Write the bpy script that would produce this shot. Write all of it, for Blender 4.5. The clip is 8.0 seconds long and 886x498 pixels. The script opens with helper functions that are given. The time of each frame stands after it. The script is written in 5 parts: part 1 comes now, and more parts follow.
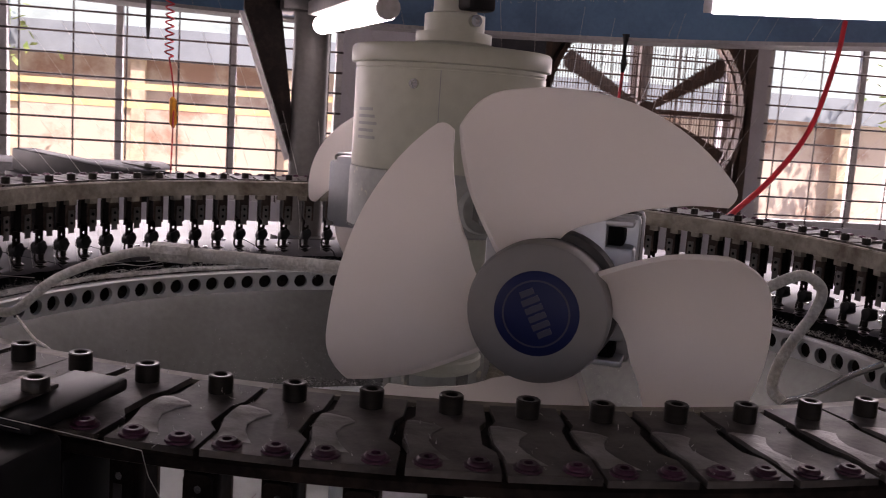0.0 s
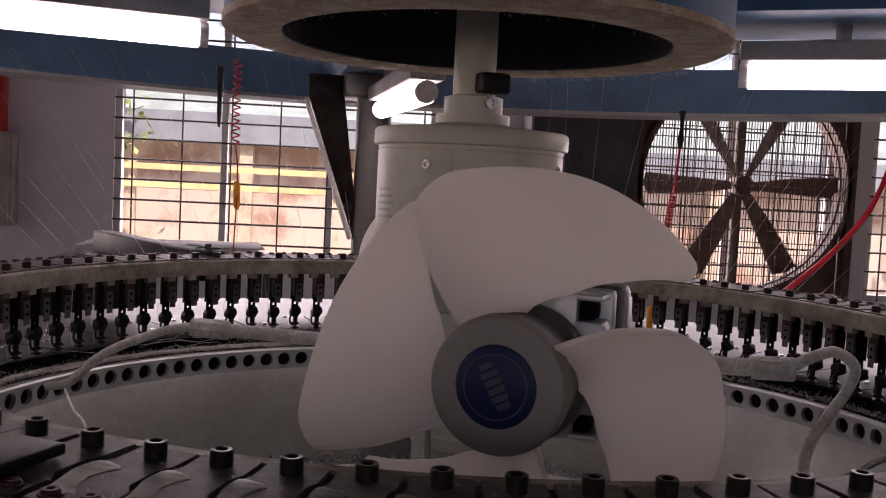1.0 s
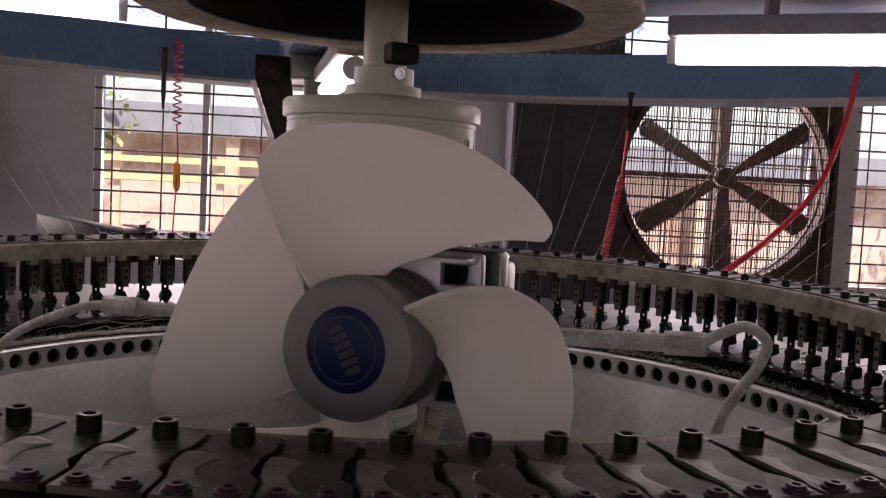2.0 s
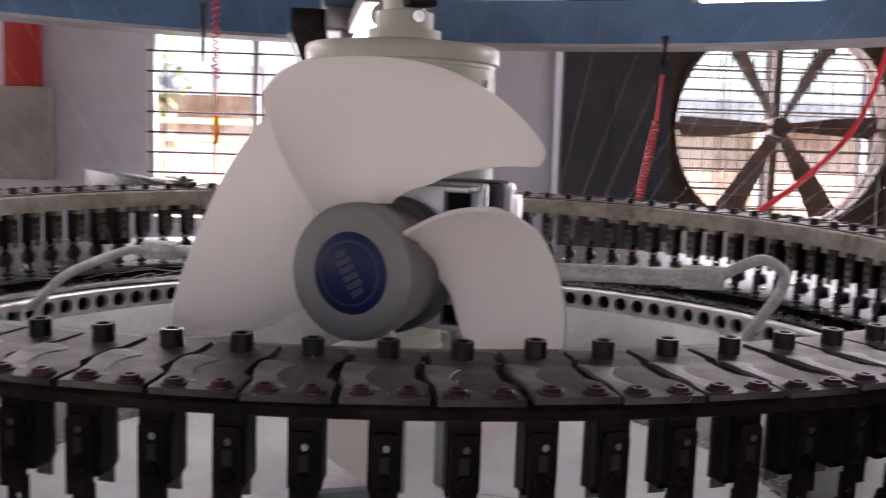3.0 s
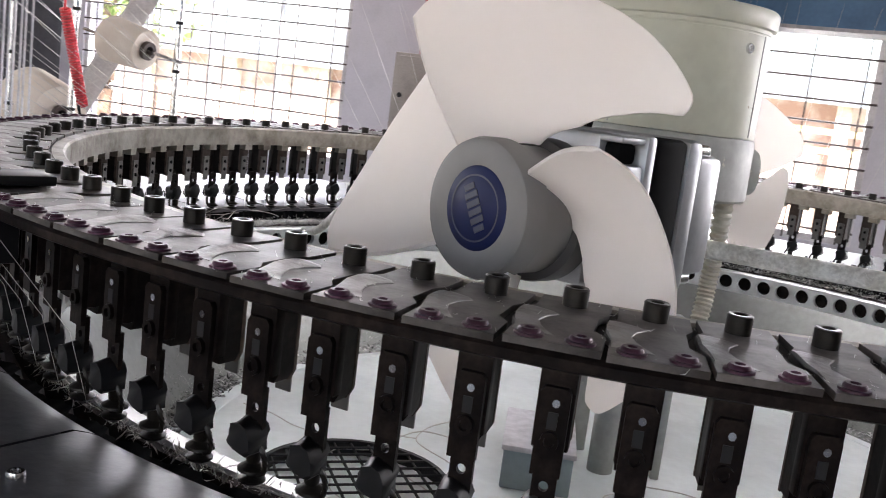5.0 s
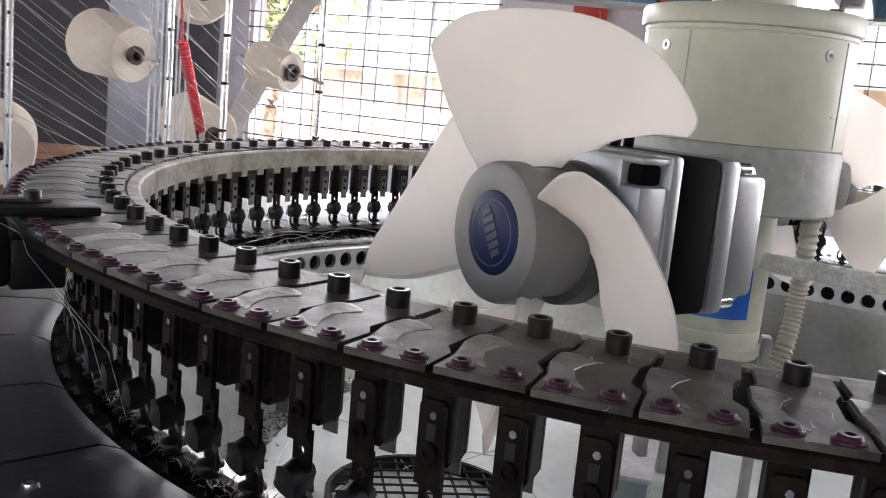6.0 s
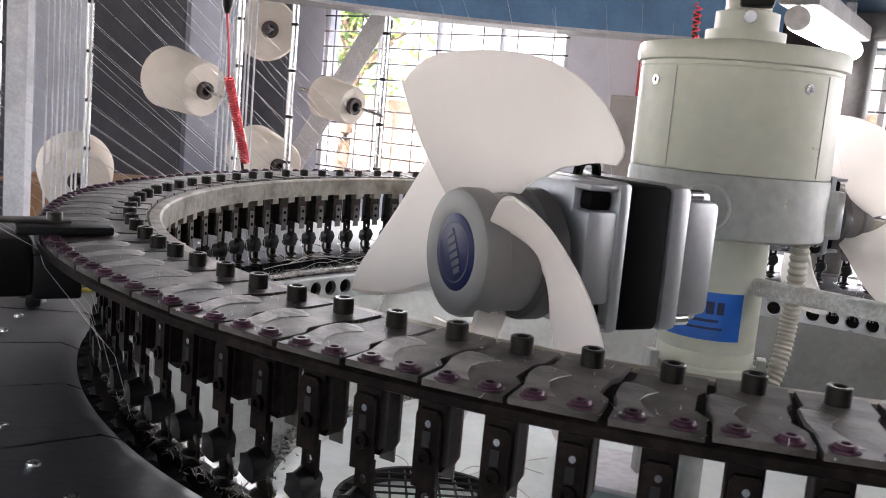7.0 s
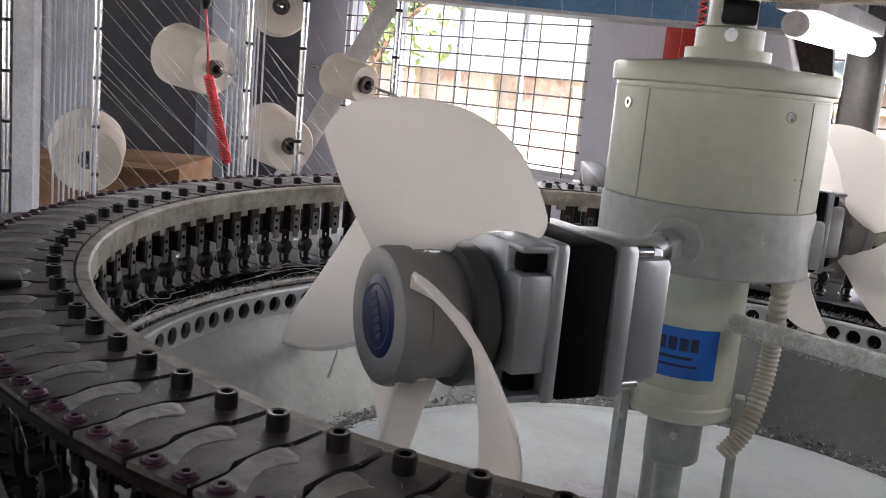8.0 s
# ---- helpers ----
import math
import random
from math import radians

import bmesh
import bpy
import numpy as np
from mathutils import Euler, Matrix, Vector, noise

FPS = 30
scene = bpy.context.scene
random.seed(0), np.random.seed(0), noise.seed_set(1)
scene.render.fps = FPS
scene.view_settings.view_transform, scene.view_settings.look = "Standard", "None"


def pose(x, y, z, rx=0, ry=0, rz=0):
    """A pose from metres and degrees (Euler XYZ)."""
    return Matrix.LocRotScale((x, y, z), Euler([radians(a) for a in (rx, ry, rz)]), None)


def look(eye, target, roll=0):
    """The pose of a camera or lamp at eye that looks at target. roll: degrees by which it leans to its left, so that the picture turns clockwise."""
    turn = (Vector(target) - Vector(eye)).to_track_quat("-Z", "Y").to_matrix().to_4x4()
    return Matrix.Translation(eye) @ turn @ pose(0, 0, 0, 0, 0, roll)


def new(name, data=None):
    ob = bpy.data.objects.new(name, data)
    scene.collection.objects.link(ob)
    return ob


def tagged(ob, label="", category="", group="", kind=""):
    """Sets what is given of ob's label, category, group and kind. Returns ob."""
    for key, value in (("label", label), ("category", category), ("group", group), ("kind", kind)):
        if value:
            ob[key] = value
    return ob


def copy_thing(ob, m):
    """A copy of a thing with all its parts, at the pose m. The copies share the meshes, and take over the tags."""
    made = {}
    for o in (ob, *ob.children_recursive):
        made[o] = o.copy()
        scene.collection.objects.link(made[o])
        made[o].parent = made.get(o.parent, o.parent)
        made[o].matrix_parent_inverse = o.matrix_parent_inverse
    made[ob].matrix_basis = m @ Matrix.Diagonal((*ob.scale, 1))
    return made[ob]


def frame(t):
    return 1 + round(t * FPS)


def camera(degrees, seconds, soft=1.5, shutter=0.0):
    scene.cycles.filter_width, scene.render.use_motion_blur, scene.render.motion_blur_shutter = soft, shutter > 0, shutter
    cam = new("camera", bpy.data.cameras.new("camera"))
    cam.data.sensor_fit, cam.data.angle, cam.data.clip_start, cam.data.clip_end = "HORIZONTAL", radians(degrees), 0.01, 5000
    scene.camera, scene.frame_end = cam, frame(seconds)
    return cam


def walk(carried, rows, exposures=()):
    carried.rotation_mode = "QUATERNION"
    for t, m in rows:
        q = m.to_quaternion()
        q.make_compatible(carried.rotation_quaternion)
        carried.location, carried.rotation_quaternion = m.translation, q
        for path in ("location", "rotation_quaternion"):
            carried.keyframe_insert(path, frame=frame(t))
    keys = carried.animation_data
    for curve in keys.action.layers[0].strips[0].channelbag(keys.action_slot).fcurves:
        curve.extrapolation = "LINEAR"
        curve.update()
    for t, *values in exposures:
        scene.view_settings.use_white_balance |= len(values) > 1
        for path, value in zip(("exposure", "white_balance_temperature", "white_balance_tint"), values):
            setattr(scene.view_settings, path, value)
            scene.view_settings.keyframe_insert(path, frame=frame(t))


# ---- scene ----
H = 1.30  # height of the bolt heads of the feeder ring above the hall's floor
cam = camera(50.50, 8.0, soft=1.0, shutter=0.3)
ROWS = [
    (0, pose(-0.1701, -0.8387, H + 0.1120, 81.89, -3.78, -11.13)),
    (0.5, pose(-0.1286, -0.8621, H + 0.1129, 83.34, -3.14, -6.93)),
    (1, pose(-0.0978, -0.8648, H + 0.1163, 86.30, -2.84, -4.87)),
    (1.5, pose(-0.0587, -0.8589, H + 0.1109, 86.60, -2.85, -4.86)),
    (1.7, pose(-0.0414, -0.8575, H + 0.1061, 86.51, -2.93, -4.96)),
    (2.8, pose(-0.0005, -0.8716, H + 0.0908, 83.67, -2.32, -6.48)),
    (3, pose(0.0053, -0.8833, H + 0.0870, 83.29, -1.80, -2.19)),
    (3.5, pose(0.0423, -0.9159, H + 0.0859, 82.98, -2.73, 5.03)),
    (4, pose(0.0663, -0.9263, H + 0.0760, 82.55, -3.75, 9.21)),
    (4.5, pose(0.0983, -0.8902, H + 0.0668, 81.43, -6.45, 16.08)),
    (4.7, pose(0.1139, -0.8692, H + 0.0669, 81.17, -7.07, 18.58)),
    (5.8, pose(0.1928, -0.8104, H + 0.0825, 80.09, -5.47, 29.76)),
    (6, pose(0.2038, -0.8134, H + 0.0849, 80.33, -5.28, 31.44)),
    (6.5, pose(0.2358, -0.8118, H + 0.0849, 81.27, -4.87, 33.57)),
    (7, pose(0.2825, -0.8241, H + 0.0913, 81.84, -5.03, 35.97)),
    (7.5, pose(0.3084, -0.8012, H + 0.1331, 80.38, -5.25, 37.90)),
    (8, pose(0.2946, -0.7513, H + 0.1413, 79.66, -5.27, 37.76)),
]
EXPOSURES = [(0, 0.97, 7400, 38), (1.0, 0.7, 7600, 40), (1.7, 0.7, 7600, 40), (2.8, 1.75, 7100, 32), (3.5, 2.2, 6800, 25), (4.5, 2.75, 6800, 20), (5.8, 2.68, 6800, 18), (7, 2.72, 6800, 18), (7.5, 2.62, 6800, 17), (8, 2.15, 6800, 17)]
walk(cam, ROWS, EXPOSURES)

# ---------------------------------------------------------------- light
world = bpy.data.worlds.new("world")
scene.world = world
world.use_nodes = True
wn = world.node_tree
sky = wn.nodes.new("ShaderNodeTexSky")
sky.sky_type = "NISHITA"
sky.sun_disc = False
sky.sun_elevation = radians(55)
sky.sun_rotation = radians(200)
wn.links.new(sky.outputs["Color"], wn.nodes["Background"].inputs["Color"])
wn.nodes["Background"].inputs["Strength"].default_value = 0.15


def sun_lamp():
    lamp = bpy.data.lights.new("sun", "SUN")
    lamp.energy, lamp.angle, lamp.color = 5.0, radians(0.5), (1, 0.95, 0.87)
    ob = new("sun", lamp)
    ob.matrix_world = look((4, -10, 16), (0, 0, 0))


sun_lamp()


# lamp power per opening; the south and west ones are added fill
NORTH_WINDOW, SOUTH_FILL, WEST_FILL = 52, 2.5, 9


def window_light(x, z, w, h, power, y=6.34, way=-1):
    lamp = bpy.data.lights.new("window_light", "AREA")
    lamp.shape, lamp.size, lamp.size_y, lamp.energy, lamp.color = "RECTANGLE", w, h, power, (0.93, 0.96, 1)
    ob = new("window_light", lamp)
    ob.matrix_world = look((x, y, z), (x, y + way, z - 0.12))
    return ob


# ---------------------------------------------------------------- materials
def material(name, colour, rough=0.6, metal=0.0, vary=0.12, scale=30.0, bump=0.1, second=None, patches=6.0, cut=(0.45, 0.62), emit=0.0, grain=None, trans=0.0, sss=0.0, per=0.0, coat=0.0, spec=0.5):
    """Base colour with fine grain and large patches of a second colour, roughness and bump to match."""
    m = bpy.data.materials.new(name)
    m.use_nodes = True
    nt = m.node_tree
    N, L = nt.nodes, nt.links
    b = N["Principled BSDF"]
    tc = N.new("ShaderNodeTexCoord")
    fine = N.new("ShaderNodeTexNoise")
    fine.inputs["Scale"].default_value, fine.inputs["Detail"].default_value = scale * 4, 5
    big = N.new("ShaderNodeTexNoise")
    big.inputs["Scale"].default_value, big.inputs["Detail"].default_value = patches, 6
    big.inputs["Roughness"].default_value = 0.65
    src = tc.outputs["Object"]
    if grain:
        mp = N.new("ShaderNodeMapping")
        mp.inputs["Scale"].default_value = grain
        L.new(src, mp.inputs["Vector"])
        L.new(mp.outputs["Vector"], fine.inputs["Vector"])
    else:
        L.new(src, fine.inputs["Vector"])
    L.new(src, big.inputs["Vector"])
    ramp = N.new("ShaderNodeMapRange")
    ramp.inputs[1].default_value, ramp.inputs[2].default_value = cut
    L.new(big.outputs["Fac"], ramp.inputs[0])
    mix = N.new("ShaderNodeMix")
    mix.data_type = "RGBA"
    mix.inputs["A"].default_value = (*colour, 1)
    mix.inputs["B"].default_value = (*(second or [c * (1 - vary * 2) for c in colour]), 1)
    L.new(ramp.outputs[0], mix.inputs["Factor"])
    hsv = N.new("ShaderNodeHueSaturation")
    val = N.new("ShaderNodeMapRange")
    val.inputs[1].default_value, val.inputs[2].default_value = 0.3, 0.7
    val.inputs[3].default_value, val.inputs[4].default_value = 1 - vary, 1 + vary
    L.new(fine.outputs["Fac"], val.inputs[0])
    last = val.outputs[0]
    if per:
        oi = N.new("ShaderNodeObjectInfo")
        pr = N.new("ShaderNodeMapRange")
        pr.inputs[3].default_value, pr.inputs[4].default_value = 1 - per, 1 + per
        L.new(oi.outputs["Random"], pr.inputs[0])
        mul = N.new("ShaderNodeMath")
        mul.operation = "MULTIPLY"
        L.new(last, mul.inputs[0])
        L.new(pr.outputs[0], mul.inputs[1])
        last = mul.outputs[0]
    L.new(last, hsv.inputs["Value"])
    L.new(mix.outputs["Result"], hsv.inputs["Color"])
    L.new(hsv.outputs["Color"], b.inputs["Base Color"])
    rr = N.new("ShaderNodeMapRange")
    rr.inputs[3].default_value, rr.inputs[4].default_value = max(rough - 0.12, 0.04), min(rough + 0.15, 1)
    L.new(big.outputs["Fac"], rr.inputs[0])
    L.new(rr.outputs[0], b.inputs["Roughness"])
    b.inputs["Metallic"].default_value = metal
    b.inputs["Specular IOR Level"].default_value = spec
    if bump:
        bp = N.new("ShaderNodeBump")
        bp.inputs["Strength"].default_value, bp.inputs["Distance"].default_value = bump, 0.002
        L.new(fine.outputs["Fac"], bp.inputs["Height"])
        L.new(bp.outputs["Normal"], b.inputs["Normal"])
    if emit:
        b.inputs["Emission Color"].default_value = (*colour, 1)
        b.inputs["Emission Strength"].default_value = emit
    if trans:
        b.inputs["Transmission Weight"].default_value = trans
    if sss:
        b.inputs["Subsurface Weight"].default_value = sss
        b.inputs["Subsurface Radius"].default_value = (0.006, 0.006, 0.005)
    if coat:
        b.inputs["Coat Weight"].default_value = coat
    return m


M = {
    "cream": material("cream_paint", (0.50, 0.51, 0.425), 0.38, second=(0.20, 0.16, 0.10), patches=42, cut=(0.675, 0.70), scale=20, bump=0.05, vary=0.05),
    "grey_paint": material("grey_paint", (0.33, 0.34, 0.32), 0.5, second=(0.50, 0.48, 0.40), patches=55, cut=(0.66, 0.68), scale=25),
    "blade": material("milky_plastic", (0.74, 0.73, 0.715), 0.32, vary=0.02, second=(0.74, 0.72, 0.69), patches=9, scale=8, bump=0.02),
    "hub": material("grey_plastic", (0.17, 0.162, 0.155), 0.5, vary=0.04, scale=20, bump=0.03),
    "hub_dark": material("dark_grey_plastic", (0.045, 0.042, 0.040), 0.5, vary=0.05, scale=20),
    "logo": material("blue_badge", (0.006, 0.011, 0.055), 0.45, vary=0.05, bump=0.0, spec=0.2),
    "logo_mark": material("badge_silver_print", (0.022, 0.027, 0.055), 0.4, vary=0.05),
    "alu": material("cast_aluminium", (0.40, 0.41, 0.425), 0.40, metal=0.75, vary=0.04, scale=60, bump=0.06),
    "black": material("black_lacquer", (0.006, 0.006, 0.007), 0.48, vary=0.1, bump=0.02, spec=0.25),
    "iron": material("blackened_steel", (0.0075, 0.0055, 0.0052), 0.5, metal=0.1, vary=0.25, scale=50, second=(0.019, 0.0135, 0.0115), patches=25, per=0.3, spec=0.06),
    "worn": material("worn_lit_steel", (0.20, 0.19, 0.184), 0.46, metal=0.35, vary=0.22, scale=60, second=(0.09, 0.08, 0.075), patches=60, cut=(0.44, 0.66), per=0.3, bump=0.3),
    "tongue": material("worn_ring_plate", (0.088, 0.077, 0.071), 0.50, metal=0.15, vary=0.14, scale=40, second=(0.026, 0.021, 0.019), patches=34, cut=(0.4, 0.62), per=0.3, spec=0.30),
    "bolt": material("oiled_bolt", (0.015, 0.0125, 0.0105), 0.33, metal=0.3, vary=0.15, scale=80, per=0.3, spec=0.3),
    "purple": material("purple_screw", (0.060, 0.012, 0.034), 0.4, metal=0.3, vary=0.2, scale=80, per=0.35, spec=0.35),
    # lit copy of the blackened steel, for the guides' inner side
    "brown": material("lit_back_steel", (0.060, 0.041, 0.033), 0.5, metal=0.15, vary=0.2, scale=50, second=(0.024, 0.017, 0.014), patches=40, per=0.35, spec=0.2),
    "inner": material("beige_cast_ring", (0.235, 0.215, 0.175), 0.55, second=(0.09, 0.068, 0.045), patches=30, cut=(0.42, 0.66), scale=40, bump=0.2),
    "bowl": material("brushed_dial_plate", (0.150, 0.158, 0.150), 0.36, metal=0.75, vary=0.08, second=(0.13, 0.136, 0.126), patches=9, scale=30, bump=0.05),
    "disc": material("white_disc", (0.80, 0.85, 0.84), 0.35, vary=0.03, second=(0.66, 0.70, 0.69), patches=5, bump=0.02),
    "rim": material("bright_rim", (0.50, 0.51, 0.51), 0.3, metal=0.5, vary=0.05, patches=20, bump=0.03),
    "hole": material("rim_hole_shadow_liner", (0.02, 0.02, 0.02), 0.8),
    "lint": material("lint_fluff", (0.42, 0.42, 0.41), 1.0, second=(0.06, 0.06, 0.06), patches=90, cut=(0.45, 0.55), vary=0.3, scale=120, bump=0.6),
    "white_lint": material("white_lint", (0.72, 0.71, 0.68), 1.0, vary=0.25, second=(0.4, 0.4, 0.38), patches=120, scale=200, bump=0.6),
    "cam": material("oily_cam_steel", (0.034, 0.035, 0.044), 0.38, metal=0.3, vary=0.12, scale=40, second=(0.055, 0.052, 0.055), patches=12, per=0.2),
    "chrome": material("steel_rod", (0.6, 0.6, 0.6), 0.22, metal=1.0, vary=0.05),
    "blue": material("blue_frame_paint", (0.085, 0.20, 0.34), 0.4, second=(0.06, 0.14, 0.25), patches=5, vary=0.06),
    "fluffy": material("lint_edge_rust", (0.46, 0.36, 0.25), 0.95, second=(0.62, 0.55, 0.46), patches=50, scale=150, vary=0.25, bump=0.6),
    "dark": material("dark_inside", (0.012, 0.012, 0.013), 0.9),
    "tube": material("fluorescent_glow", (0.95, 0.97, 1.0), 0.3, emit=5.0, vary=0.0, bump=0),
    "lampgrey": material("lamp_housing", (0.45, 0.43, 0.42), 0.5),
    "wall": material("lilac_white_wall", (0.62, 0.60, 0.645), 0.8, second=(0.53, 0.515, 0.555), patches=1.2, vary=0.04, scale=15, bump=0.15),
    # for unseen walls and the ceiling; dark so they bounce little light
    "low_bounce": material("low_bounce_plaster", (0.20, 0.19, 0.18), 0.85, second=(0.13, 0.125, 0.12), patches=1.0, scale=8),
    "darkwall": material("dark_grey_curtain", (0.045, 0.045, 0.055), 0.75, second=(0.07, 0.07, 0.08), patches=2),
    "greywall": material("grey_pillar_paint", (0.30, 0.30, 0.33), 0.7, second=(0.24, 0.24, 0.27), patches=2),
    "floor": material("hall_floor", (0.24, 0.23, 0.22), 0.5, second=(0.17, 0.16, 0.15), patches=2.5, scale=10),
    "frame": material("window_frame_paint", (0.62, 0.60, 0.60), 0.5, patches=4),
    "bar": material("window_bar_iron", (0.05, 0.035, 0.03), 0.6, vary=0.2),
    "red": material("red_paint", (0.46, 0.022, 0.014), 0.45, second=(0.42, 0.03, 0.02), patches=6),
    "redcord": material("red_cord", (0.55, 0.02, 0.03), 0.4, vary=0.08),
    "boxgrey": material("switchboard_paint", (0.34, 0.30, 0.27), 0.5, patches=3),
    "cone": material("raw_yarn", (0.74, 0.66, 0.57), 0.9, vary=0.06, scale=60, grain=(1, 1, 14), second=(0.70, 0.61, 0.52), patches=8, bump=0.35),
    "conecore": material("brown_cone_core", (0.06, 0.04, 0.035), 0.6),
    "yarn": material("yarn_thread", (0.62, 0.60, 0.57), 0.8, vary=0.05, bump=0),
    "card": material("cardboard", (0.30, 0.16, 0.085), 0.85, second=(0.24, 0.125, 0.065), patches=6),
    "yellow": material("yellow_hose", (0.70, 0.60, 0.10), 0.35),
    "orange": material("orange_tag", (0.85, 0.33, 0.02), 0.4, emit=0.0),
    "hose": material("corrugated_hose", (0.45, 0.43, 0.36), 0.6, second=(0.33, 0.30, 0.24), patches=30),
    "pipe": material("dusty_pipe", (0.50, 0.48, 0.43), 0.6, second=(0.68, 0.67, 0.63), patches=40, cut=(0.45, 0.6), scale=80, vary=0.15, bump=0.4),
    "label": material("blue_sticker", (0.01, 0.13, 0.52), 0.4, second=(0.012, 0.11, 0.45), patches=20, vary=0.04),
    "ink": material("dark_print", (0.012, 0.02, 0.07), 0.5),
    "leg": material("dark_leg_paint", (0.11, 0.105, 0.10), 0.4, metal=0.2, patches=6),
    "fanmetal": material("rusty_fan_metal", (0.06, 0.036, 0.027), 0.55, second=(0.11, 0.06, 0.04), patches=6, vary=0.2),
    "paper": material("white_paper", (0.70, 0.69, 0.72), 0.8),
    "sand": material("sunlit_yard", (0.62, 0.57, 0.50), 0.9, second=(0.70, 0.66, 0.60), patches=0.6, scale=4),
    "shedwall": material("shed_brick_red", (0.30, 0.20, 0.155), 0.85, second=(0.46, 0.40, 0.34), patches=0.8, cut=(0.4, 0.5)),
    "slate": material("blue_grey_sheet", (0.20, 0.25, 0.28), 0.6, patches=1.0),
    "fencepaint": material("yellow_fence_paint", (0.62, 0.52, 0.26), 0.6, patches=2),
    "stator": material("black_stator", (0.004, 0.004, 0.0045), 0.7, vary=0.1, bump=0.02, spec=0.06),
    "teal": material("teal_shed_roof", (0.27, 0.36, 0.34), 0.5, patches=1.5),
    "leaf": material("garden_leaf", (0.12, 0.20, 0.05), 0.6, second=(0.26, 0.32, 0.10), patches=3, vary=0.3, scale=3),
    "bark": material("bark", (0.19, 0.13, 0.09), 0.9, vary=0.3),
    "post": material("pale_post", (0.48, 0.40, 0.30), 0.8),
    "net": material("black_rubber_net", (0.01, 0.01, 0.012), 0.7),
    "clear": material("grey_perspex_box", (0.34, 0.42, 0.45), 0.2, vary=0.05),
}


def let_through(name, share, colour):
    """Thin milky plastic: part of the light passes through it."""
    nt = M[name].node_tree
    N, L = nt.nodes, nt.links
    mix, tr = N.new("ShaderNodeMixShader"), N.new("ShaderNodeBsdfTranslucent")
    tr.inputs["Color"].default_value = (*colour, 1)
    mix.inputs["Fac"].default_value = share
    L.new(N["Principled BSDF"].outputs["BSDF"], mix.inputs[1])
    L.new(tr.outputs["BSDF"], mix.inputs[2])
    L.new(mix.outputs["Shader"], N["Material Output"].inputs["Surface"])


let_through("blade", 0.60, (0.92, 0.88, 0.845))


# ---------------------------------------------------------------- mesh helpers
def smooth(me, angle=40):
    for p in me.polygons:
        p.use_smooth = True
    me.set_sharp_from_angle(angle=radians(angle))


def part(name, bm, mat, parent=None, label="", place=None):
    me = bpy.data.meshes.new(name)
    bmesh.ops.recalc_face_normals(bm, faces=bm.faces)
    bm.to_mesh(me)
    bm.free()
    smooth(me)
    me.materials.append(M[mat])
    ob = new(name, me)
    if parent:
        ob.parent = parent
    if place:
        ob.matrix_basis = place
    if label:
        ob["label"] = label
    return ob


def thing(name, label, category, place=None, group="", kind=""):
    ob = new(name)
    ob.empty_display_size = 0.02
    if place:
        ob.matrix_basis = place
    return tagged(ob, label, category, group, kind)


def box(bm, x0, x1, y0, y1, z0, z1, bevel=0.0, m=None):
    r = bmesh.ops.create_cube(bm, size=1)
    vs = r["verts"]
    for v in vs:
        v.co = Vector(((x0 + x1) / 2 + v.co.x * (x1 - x0), (y0 + y1) / 2 + v.co.y * (y1 - y0), (z0 + z1) / 2 + v.co.z * (z1 - z0)))
    if bevel:
        es = list({e for v in vs for e in v.link_edges})
        r = bmesh.ops.bevel(bm, geom=es, offset=bevel, segments=2, profile=0.5, affect="EDGES")
        vs = list({v for f in r["faces"] for v in f.verts} | {v for v in vs if v.is_valid})
    if m:
        bmesh.ops.transform(bm, matrix=m, verts=vs)
    return bm


def rod(bm, a, b, r, n=12, r2=None):
    a, b = Vector(a), Vector(b)
    d = b - a
    m = Matrix.Translation((a + b) / 2) @ d.to_track_quat("Z", "Y").to_matrix().to_4x4()
    bmesh.ops.create_cone(bm, cap_ends=True, segments=n, radius1=r, radius2=r if r2 is None else r2, depth=d.length, matrix=m)
    return bm


def lathe(bm, profile, n=48, m=None, closed=False, a0=0.0, a1=2 * math.pi):
    """Turns a profile of (r, z) round the z axis."""
    full = abs(a1 - a0 - 2 * math.pi) < 1e-6
    k = n if full else n + 1
    rings = []
    for r, z in profile:
        rings.append([bm.verts.new((m @ Vector(c)) if m else c) for c in ((r * math.cos(a0 + (a1 - a0) * i / n), r * math.sin(a0 + (a1 - a0) * i / n), z) for i in range(k))])
    pairs = list(zip(rings, rings[1:])) + ([(rings[-1], rings[0])] if closed else [])
    for p, q in pairs:
        for i in range(n):
            j = (i + 1) % k
            bm.faces.new((p[i], p[j], q[j], q[i]))
    return bm


def tube(bm, pts, r, n=8, cap=True):
    """A round tube along points."""
    pts = [Vector(p) for p in pts]
    rings, up = [], Vector((0, 0, 1))
    for i, p in enumerate(pts):
        d = (pts[min(i + 1, len(pts) - 1)] - pts[max(i - 1, 0)]).normalized()
        s = d.cross(up)
        if s.length < 0.05:
            s = d.cross(Vector((1, 0, 0)))
        s.normalize()
        u = s.cross(d)
        rr = r[i] if isinstance(r, (list, tuple)) else r
        rings.append([bm.verts.new(p + rr * (math.cos(2 * math.pi * k / n) * s + math.sin(2 * math.pi * k / n) * u)) for k in range(n)])
    for p, q in zip(rings, rings[1:]):
        for k in range(n):
            bm.faces.new((p[k], p[(k + 1) % n], q[(k + 1) % n], q[k]))
    if cap:
        bm.faces.new(rings[0][::-1])
        bm.faces.new(rings[-1])
    return bm


